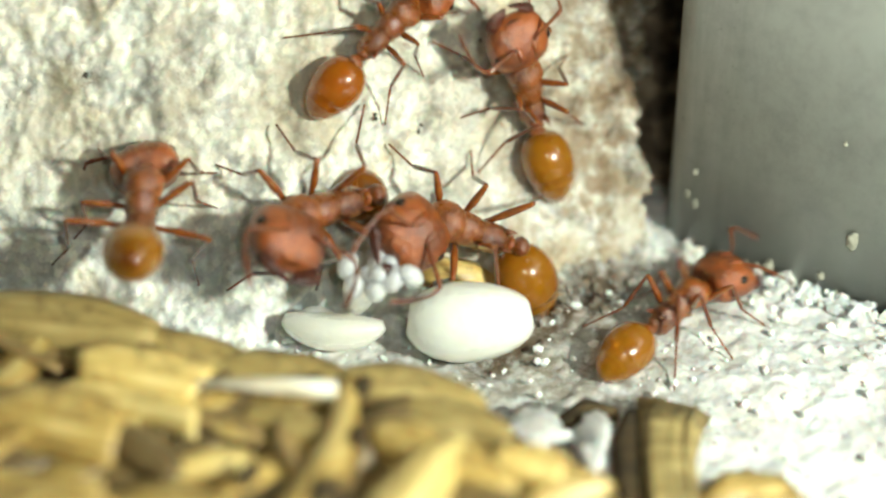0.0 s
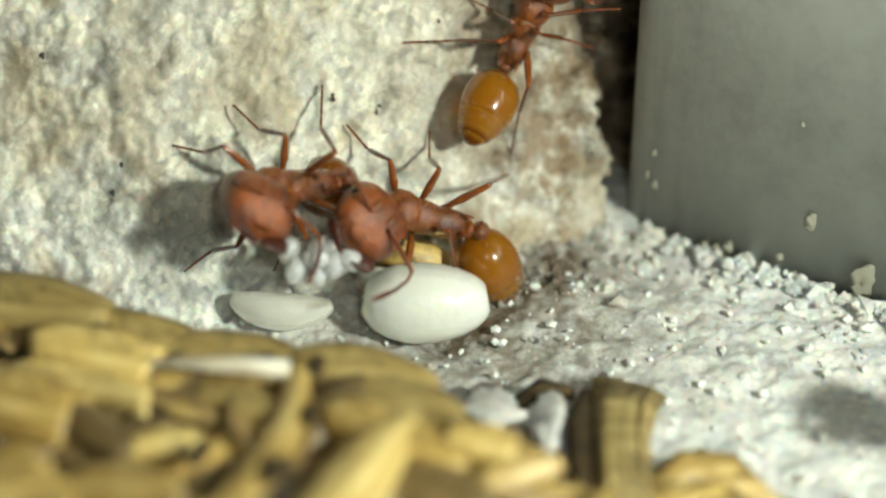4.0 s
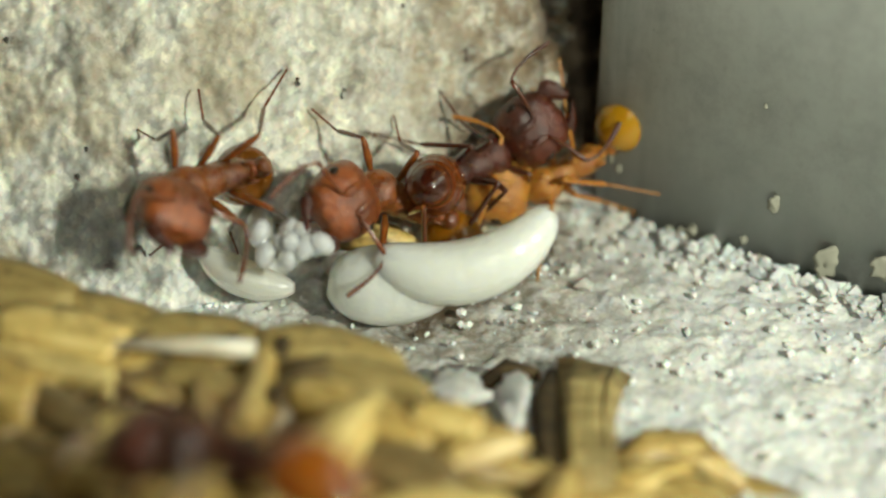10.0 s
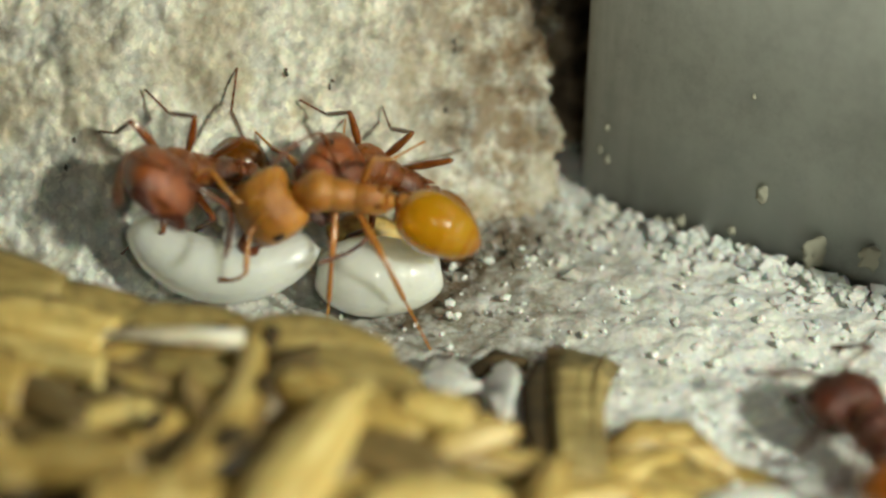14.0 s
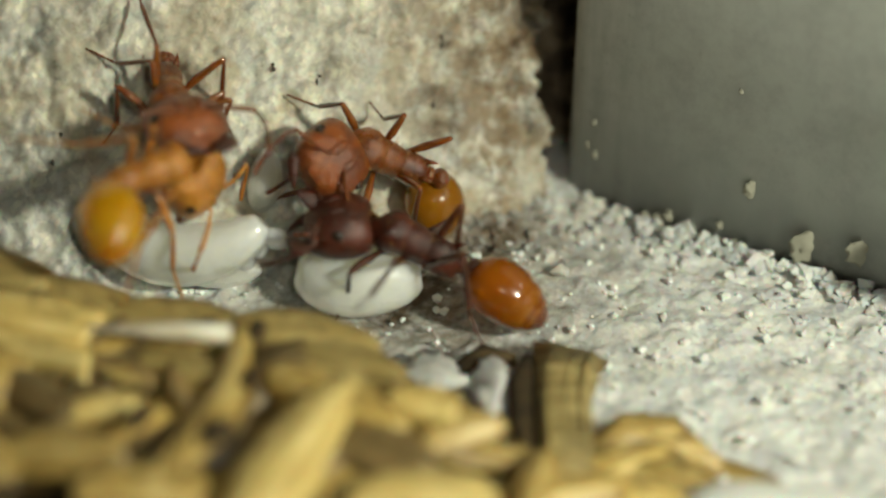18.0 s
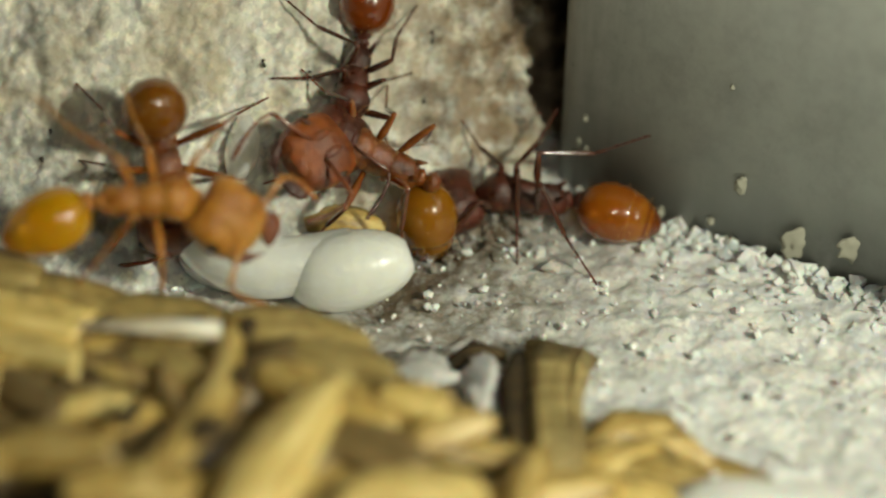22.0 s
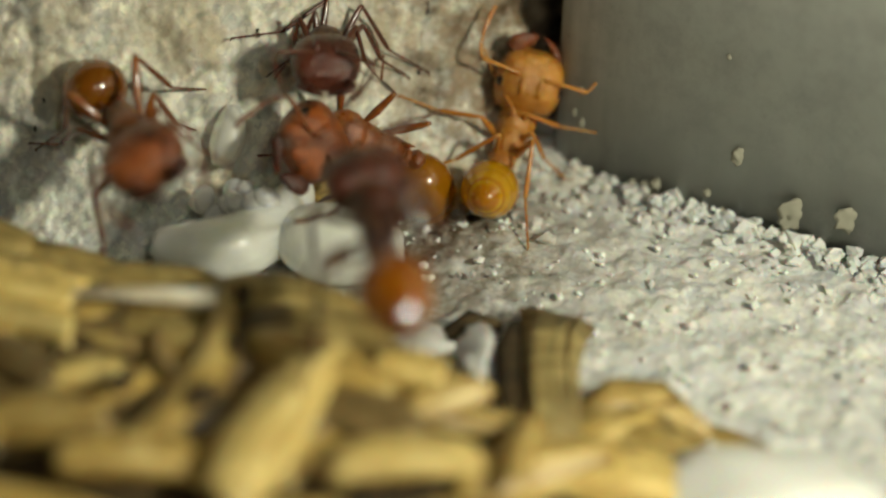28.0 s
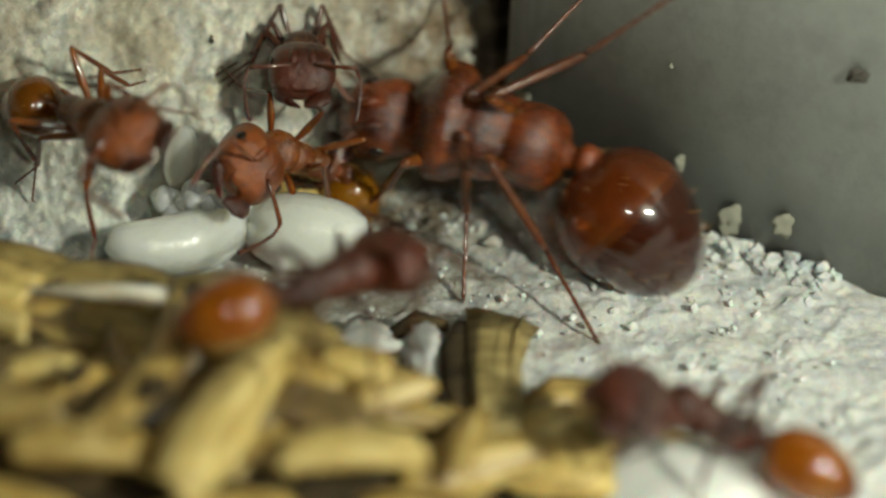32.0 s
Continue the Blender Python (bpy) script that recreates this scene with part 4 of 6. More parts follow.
def build_leg(k, side, s, legs, ant, deep, long):
    """A leg that hangs from its hip, with a knee at which shin and foot turn."""
    hx, turn, f, t, r, reach = GAIT[k]
    hx *= long
    hip = Vector((hx, 0.3 * side * deep, -0.28))
    coxa = rod([(hx - 0.03, 0.16 * side * deep, -0.1), hip * 0.5 + Vector((hx, 0.24 * side * deep, -0.16)) * 0.5, hip, hip + Vector((0, 0.05 * side, -0.08))], [0.16, 0.22, 0.18, 0.1], 9)
    mesh_object("coxa", *grown(coxa, s), ORANGE if legs is RED_LEG else legs, ant)
    thigh = rod([(0, 0, 0), (0.12 * f, 0, 0.0), (0.22 * f, 0, 0.01), (0.5 * f, 0, 0.04), (0.82 * f, 0, 0.02), (0.95 * f, 0, 0), (f, 0, 0)], [0.085, 0.095, 0.085, 0.125, 0.1, 0.08, 0.065], 9)
    leg = mesh_object("leg", *grown(thigh, s), AMBER_LEG if legs is RED_LEG else legs, ant)
    a = radians(ANKLE)
    whole = math.sqrt(t * t + r * r + 2 * t * r * math.cos(a))
    lift = math.asin(r * math.sin(a) / whole)
    ankle = Vector((t * math.cos(lift), 0, -t * math.sin(lift)))
    foot = Vector((whole, 0, 0))
    shin = rod([(0, 0, 0), ankle * 0.1, ankle * 0.5, ankle * 0.85, ankle * 0.96, ankle], [0.055, 0.06, 0.078, 0.08, 0.068, 0.042], 8)
    shin = mesh_object("tibia", *grown(shin, s), legs, leg)
    joints = [ankle.lerp(foot, q) for q in (0, 0.3, 0.48, 0.62, 0.76, 0.9, 1.0)]
    toe = beaded(joints + [foot + Vector((0.08, 0, -0.07))], [0.045, 0.04, 0.038, 0.038, 0.038, 0.036, 0.04, 0.012], 7, 6)
    toe = mesh_object("tarsus", *grown(toe, s), legs, leg)
    spur = mesh_object("spur", *grown(rod([ankle, ankle + Vector((0.12, 0.03, 0.12))], [0.025, 0.006], 5), s), legs, leg)
    LEGS[ant].append((leg, shin, toe, spur, hip * s, turn, side, f * s, whole * s, reach * s, (k + (side > 0)) % 2))


def build_ant(name, s, shell, legs, gaster, label, queen=False, full=1.0):
    """An ant facing along x, its base at the middle of the thorax."""
    ant = tagged(new("queen_ant" if queen else "worker_ant"), label, "ant", group="" if queen else "worker ants")
    deep, long = (1.6, 1.12) if queen else (1.0, 1.2)
    trunk = ORANGE if shell is RED and not queen else shell
    # pronotum, mesonotum and propodeum as three joined humps
    front = [(0.06, 0.14, 0.34, 0.38), (0.16, 0.18, 0.47, 0.51), (0.42, 0.24, 0.6, 0.6), (0.66, 0.2, 0.62, 0.56), (0.86, 0.12, 0.48, 0.42), (1.0, 0.08, 0.28, 0.26), (1.1, 0.06, 0.2, 0.2)]
    middle = [(-0.5, 0.02, 0.34, 0.4), (-0.34, 0.06, 0.43, 0.48), (-0.1, 0.12, 0.48, 0.54), (0.12, 0.16, 0.49, 0.54), (0.32, 0.16, 0.42, 0.46)]
    rear = [(-1.2, -0.14, 0.14, 0.14), (-1.14, -0.1, 0.3, 0.34), (-0.96, -0.02, 0.42, 0.5), (-0.7, 0.04, 0.44, 0.54), (-0.46, 0.04, 0.43, 0.5), (-0.24, 0.02, 0.38, 0.42)]
    for part_name, rows in (("pronotum", front), ("mesonotum", middle), ("propodeum", rear)):
        rows = [(x * long, z - 0.02, w * deep, h * deep) for x, z, w, h in rows]
        mesh_object(part_name, *grown(squared(rows, 18, 2.2), s), trunk, ant)
        mesh_object("bristles", *grown(bristles(rows, 8, 0.24, len(name) + len(rows)), s), HAIR, ant)
    if not queen:
        for side in (1, -1):
            mesh_object("spine", *grown(rod([(-1.1, 0.24 * side, 0.34), (-1.28, 0.27 * side, 0.5), (-1.4, 0.28 * side, 0.58)], [0.11, 0.06, 0.012], 7), s), trunk, ant)
    if queen:
        mesh_object("scutum", *grown(tube(shorter([(-0.15, 0.3, 0.1, 0.1), (-0.08, 0.42, 0.42, 0.34), (0.2, 0.5, 0.62, 0.44), (0.55, 0.46, 0.6, 0.42), (0.85, 0.34, 0.42, 0.32), (0.98, 0.2, 0.12, 0.1)]), 18), s), shell, ant)
        mesh_object("scutellum", *grown(tube(shorter([(-0.72, 0.32, 0.08, 0.08), (-0.66, 0.42, 0.32, 0.26), (-0.45, 0.5, 0.42, 0.34), (-0.22, 0.46, 0.36, 0.3), (-0.14, 0.36, 0.1, 0.1)]), 16), s), shell, ant)
    petiole = [(-0.86, -0.16, 0.13, 0.12), (-1.0, -0.12, 0.15, 0.15), (-1.12, 0.02, 0.24, 0.3), (-1.2, 0.06, 0.25, 0.34), (-1.29, -0.02, 0.19, 0.22), (-1.38, -0.08, 0.14, 0.13), (-1.42, -0.08, 0.13, 0.12)]
    mesh_object("petiole", *grown(squared([(x * long, z, w, h) for x, z, w, h in petiole], 14, 2.2), s), trunk, ant)
    node2 = [(-1.3, -0.05, 0.12, 0.12), (-1.38, 0.02, 0.26, 0.26), (-1.48, 0.06, 0.31, 0.31), (-1.6, 0.03, 0.28, 0.28), (-1.7, 0.0, 0.2, 0.2)]
    mesh_object("postpetiole", *grown(tube([(x * long, z, w, h) for x, z, w, h in node2], 14), s), trunk, ant)
    # gaster of overlapping plates, hung from the waist
    w = 0.9 * (1.25 if queen else 1.0)
    body = [(0.0, 0.15), (0.05, 0.36), (0.16, 0.6), (0.34, 0.79), (0.6, 0.93), (0.92, 1.0), (1.25, 0.985), (1.5, 0.93), (1.58, 0.905), (1.6, 0.88), (1.8, 0.83), (1.98, 0.75), (2.0, 0.725), (2.16, 0.63), (2.28, 0.53), (2.3, 0.5), (2.42, 0.37), (2.52, 0.22), (2.57, 0.05)]
    body = [(-1.44 * long - x * full, 0.05 - 0.1 * (1 - f), f * w, f * w * 0.97) for x, f in body]
    part = mesh_object("gaster", *grown(tube(body, 28), s, (-1.22 * long, 0, -0.02)), gaster, ant)
    part.location = (-1.22 * long * s * U, 0, -0.02 * s * U)
    GASTERS[ant] = part
    mesh_object("bristles", *grown(bristles(body, 30, 0.2, len(name) + 9), s, (-1.22 * long, 0, -0.02)), HAIR, part)
    build_head(s * (0.7 if queen else 1.0), shell, legs, ant, queen, len(name) + 3)
    LEGS[ant] = []
    for k in range(3):
        for side in (1, -1):
            build_leg(k, side, s, legs, ant, deep, long)
    return ant


def clear_of(p):
    """Whether a place lies in the open, off floor, litter, wall and block."""
    x, y, z = p
    ground = 0.05 if y > -5.4 else max(0.05, float(litter_height(x, y)))
    lean = 0.96 * math.log1p(math.exp(min(40.0, (x + 4.52) / 2))) - 5.3
    return z > ground and (x > 6.2 or y < lean + 0.58 * z) and (x - GLASS_FOOT[0]) * FACING[0] + (y - GLASS_FOOT[1]) * FACING[1] > 0.05


def planted(q, up):
    """Where a foot held over q comes down on a surface."""
    off_wall = Vector((0.2, -0.86, 0.5)).normalized()
    last = q + up * 1.3
    if not clear_of(last):
        last = q + up * 2.6
        if not clear_of(last):
            # held inside the wall: out to its face
            for i in range(1, 25):
                p = q + off_wall * 0.25 * i
                if clear_of(p):
                    return p
            return q
    tries = [[q + up * (1.3 - 0.25 * i) for i in range(1, 15)]] + [[q + way * 0.25 * i for i in range(15)] for way in (-off_wall, Vector((0, 0, -1)))]
    for places in tries:
        for p in places:
            if not clear_of(p):
                for _ in range(3):
                    mid = (last + p) / 2
                    last, p = (mid, p) if clear_of(mid) else (last, mid)
                return last
            last = p
        last = q
    return q - up * 0.9


def settled(q, up, hip, out, reach):
    """A planted foot, kept well out from its hip."""
    p = planted(q, up)
    for _ in range(8):
        if (p - hip).length > 0.85 * reach:
            break
        p = p + out * 0.3
        for _ in range(12):
            if clear_of(p):
                break
            p = p + Vector((0.05, -0.22, 0.13))
    return p


def reach_for(hip, p, up, f, whole):
    """Turns of the thigh and of the knee that bring a foot from its hip to p, the knee held up."""
    way = p - hip
    d = min(max(way.length, abs(whole - f) + 0.25), (f + whole) * 0.985)
    e = way.normalized()
    u = up - e * up.dot(e)
    u = u.normalized() if u.length > 0.05 else Vector((1, 0, 0))
    a = math.acos(max(-1, min(1, (f * f + d * d - whole * whole) / (2 * f * d))))
    x, z = e * math.cos(a) + u * math.sin(a), u * math.cos(a) - e * math.sin(a)
    y = z.cross(x)
    shin = hip + e * d - (hip + x * f)
    bend = math.atan2(-shin.dot(z), shin.dot(x))
    return Matrix((x, y, z)).transposed(), bend


def posed(curves, t):
    """An ant's keyed place, in millimetres, and turn at t."""
    at, turn = [0, 0, 0], [1, 0, 0, 0]
    for curve in curves:
        (at if curve.data_path == "location" else turn)[curve.array_index] = curve.evaluate(frame(t))
    return Vector(at) / U, Quaternion(turn).normalized()


def step_out(ant, rows, restless):
    """Walks the six legs: each foot stays where it was set down until the body has gone on, then swings to its next place."""
    keys = ant.animation_data
    curves = list(keys.action.layers[0].strips[0].channelbag(keys.action_slot).fcurves)
    times = [0.0]
    for a, b in zip(rows, rows[1:]):
        n = max(1, round((b[0] - a[0]) / 0.1)) if b[0] - a[0] < 4 else 6
        times += [a[0] + (b[0] - a[0]) * (i + 1) / n for i in range(n)]
    body = [posed(curves, t) for t in times]
    held, swung = {}, {}
    turns = {i: [] for i in range(6)}
    for n, t in enumerate(times):
        at, q = body[n]
        ahead = body[min(n + 2, len(times) - 1)][0] - at
        ahead = ahead if ahead.length < 2.5 else ahead.normalized() * 2.5
        up, inv = q @ Vector((0, 0, 1)), q.inverted()
        for i, (leg, shin, toe, spur, hip, turn, side, f, whole, reach, phase) in enumerate(LEGS[ant]):
            c = radians(turn + restless[i])
            rest = hip + Vector((math.sin(c), math.cos(c) * side, 0)) * reach
            home = at + q @ rest
            lift = 0.0
            hub, out = at + q @ hip, q @ Vector((0.3 * math.sin(c), side, 0)).normalized()
            if i not in held:
                held[i] = (settled(home, up, hub, out, reach), home)
            gone = held[i][1] - home
            gone = (gone - up * gone.dot(up)).length
            others = any(swung.get(j) == n - 1 for j, other in enumerate(LEGS[ant]) if other[10] != phase)
            if gone > 2.4 or (gone > 1.0 and not others):
                held[i] = (settled(home + ahead, up, hub + ahead, out, reach), home + ahead)
                swung[i], lift = n, 0.35
            turns[i].append((t, *reach_for(hip, inv @ (held[i][0] + up * lift - at), Vector((0, 0.12 * side, 1)).normalized(), f, whole)))
    for i, (leg, shin, toe, spur, hip, turn, side, f, whole, reach, phase) in enumerate(LEGS[ant]):
        kept = []
        for n, row in enumerate(turns[i]):
            same = n > 0 and abs(row[2] - kept[-1][2]) < 0.03 and (row[1].to_quaternion().rotation_difference(kept[-1][1].to_quaternion()).angle < 0.03)
            if not same or n == len(times) - 1:
                if n > 0 and kept[-1][0] < turns[i][n - 1][0]:
                    kept.append(turns[i][n - 1])
                kept.append(row)
        walk(leg, [(t, Matrix.Translation(hip * U) @ m.to_4x4()) for t, m, bend in kept])
        for ob in (shin, toe, spur):
            walk(ob, [(t, pose(f * U, 0, 0, 0, math.degrees(bend), 0)) for t, m, bend in kept])


def creep(ant, rows, head_rows, gaster_rows):
    """Moves an ant, with its head, gaster, feelers and walking legs."""
    walk(ant, steps(rows))
    for ob, turns in ((HEADS[ant], head_rows), (GASTERS[ant], gaster_rows)):
        at = ob.location.copy()
        walk(ob, [(t, Matrix.Translation(at) @ pose(0, 0, 0, *r)) for t, *r in turns])
    rs = random.Random(len(rows) * 7 + int(rows[0][1] * 10))
    step_out(ant, rows, [rs.uniform(-9, 9) for _ in range(6)])
    for i, feeler in enumerate(FEELERS[ant]):
        at, t, keys = feeler.location.copy(), 0.0, []
        while t < 32:
            keys.append((t, Matrix.Translation(at) @ pose(0, 0, 0, rs.uniform(-16, 10), rs.uniform(-8, 22), rs.uniform(-22, 18) * (1 - 2 * i))))
            t += rs.uniform(0.4, 0.9)
        walk(feeler, keys + [(32.0, keys[-1][1])])


RED_LABEL = "orange-red worker ant with glossy amber gaster"
nurse_a = build_ant("nurse_a", 1.0, RED, RED_LEG, UMBER, "orange-red worker ant tending the brood by the plaster wall", full=0.72)
nurse_b = build_ant("nurse_b", 1.0, RED, RED_LEG, AMBER, "orange-red worker ant bent over the eggs, gaster curled")
callow_c = build_ant("callow_c", 0.95, PALE, PALE_LEG, YELLOW, "pale yellow-orange young worker ant carrying a long larva")
worker_d = build_ant("worker_d", 0.8, RED, RED_LEG, RUST, RED_LABEL + " walking up the plaster wall")
worker_e = build_ant("worker_e", 0.86, RED, RED_LEG, AMBER, RED_LABEL + " climbing the plaster wall")
worker_f = build_ant("worker_f", 0.92, RED, RED_LEG, AMBER, RED_LABEL + " crossing behind the brood")
worker_g = build_ant("worker_g", 0.8, RED, RED_LEG, AMBER, RED_LABEL + " leaving over the white floor")
worker_h = build_ant("worker_h", 0.95, DARK, DARK_LEG, RUST, "red-brown worker ant roaming over the husk litter")
worker_i = build_ant("worker_i", 0.98, DARK, DARK_LEG, MAROON, "dark red worker ant passing behind the brood")
worker_j = build_ant("worker_j", 0.98, DARK, DARK_LEG, RUST, "dark red worker ant with rusty gaster running past the larvae")
worker_k = build_ant("worker_k", 0.98, DARK, DARK_LEG, RUST, "dark red worker ant stepping over the larvae and litter")
worker_m = build_ant("worker_m", 0.9, DARK, DARK_LEG, MAROON, "dark red worker ant resting on the wall above the brood")
worker_n = build_ant("worker_n", 0.98, DARK, DARK_LEG, RUST, "red-brown worker ant at the edge of the white floor")
queen = build_ant("queen", 1.78, CRIMSON, RED_LEG, MAROON, "large dark red queen ant with shiny maroon gaster", queen=True)


# ---- brood ----
def larva_shape(length, girth, arc, folds, taper=0.55):
    """A ringed grub: its chord along x, bowed upwards."""
    n, sides = 48, 26
    verts, faces = [], []
    for i in range(n):
        f = i / (n - 1)
        a = (f - 0.5) * arc
        r0 = length / arc if arc > 0.05 else 0
        x, z = (r0 * math.sin(a), r0 * (1 - math.cos(a))) if r0 else ((f - 0.5) * length, 0)
        g = girth * max(0.02, math.sin(math.pi * min(1, max(0, 0.02 + 0.96 * f)))) ** taper * (1 + (0.006 if length > 4 else 0.003) * math.cos(2 * math.pi * folds * f) + 0.02 * math.sin(5.3 * f + 1)) * (1.03 - 0.08 * f)
        for k in range(sides):
            c = 2 * math.pi * k / sides
            verts.append((x - math.sin(a) * g * math.sin(c), g * math.cos(c), z + math.cos(a) * g * math.sin(c)))
    for i in range(n - 1):
        for k in range(sides):
            a, b = i * sides + k, i * sides + (k + 1) % sides
            faces.append((a, a + sides, b + sides, b))
    faces += [tuple(range(sides)), tuple(reversed(range((n - 1) * sides, n * sides)))]
    return verts, faces


def build_larva(length, girth, arc, folds, taper, mat, label):
    ob = tagged(mesh_object("larva", *larva_shape(length, girth, arc, folds, taper), mat), label, "larva", group="larvae")
    a, r = arc / 2, length / arc
    tip = tube([(-0.22, 0, 0.05, 0.05), (-0.12, 0, 0.16, 0.15), (0.02, 0, 0.21, 0.2), (0.14, 0, 0.16, 0.15), (0.22, 0, 0.04, 0.04)], 10)
    head = mesh_object("head_capsule", *grown(tip, girth), mat, ob)
    head.location = ((r * math.sin(a) - 0.3 * girth) * U, 0, r * (1 - math.cos(a)) * U)
    jaw = rod([(0.16, -0.07, 0), (0.24, 0, -0.02), (0.16, 0.07, 0)], [0.02, 0.03, 0.02], 6)
    tagged(mesh_object("mouthparts", *grown(jaw, girth), RED_LEG, head), "tiny brown mouthparts")
    return ob


grub_fat = build_larva(3.45, 1.16, 0.35, 9, 0.38, MILK, "fat glossy milky-white ant larva lying by the wall")
grub_long = build_larva(5.5, 0.92, 1.65, 12, 0.4, MILK, "long curved milky-white ant larva")
grub_small = build_larva(2.9, 0.55, 0.8, 10, 0.5, CLEAR, "small translucent whitish larva beside the litter")
grub_upright = build_larva(1.8, 0.5, 0.5, 7, 0.5, CLEAR, "small pale translucent larva leaning against the wall")
grub_tiny = build_larva(0.95, 0.3, 0.4, 6, 0.5, MILK, "tiny white oval larva beside a large one")


def build_eggs():
    """A clump of eggs stuck together."""
    clump = tagged(new("egg_clump"), "clump of tiny glossy white translucent ant eggs", "egg clump")
    rs = random.Random(4)
    shape = grown(tube([(-0.34, 0, 0.03, 0.03), (-0.3, 0, 0.12, 0.12), (-0.2, 0, 0.2, 0.2), (0, 0, 0.25, 0.25), (0.2, 0, 0.2, 0.2), (0.3, 0, 0.12, 0.12), (0.34, 0, 0.03, 0.03)], 14), 1.2)
    first = None
    for i in range(16):
        ob = mesh_object("egg", *shape, EGG, clump) if first is None else new("egg", first.data)
        first, ob.parent = first or ob, clump
        a, r, z = rs.uniform(0, 6.28), abs(rs.gauss(0, 0.5)), rs.uniform(-0.3, 0.45)
        ob.matrix_basis = pose((r * math.cos(a) * 1.3) * U, (r * math.sin(a) * 0.5) * U, (z + 0.35 * r * math.sin(a)) * U, rs.uniform(0, 360), rs.uniform(0, 360), rs.uniform(0, 360))
    return clump


egg_clump = build_eggs()


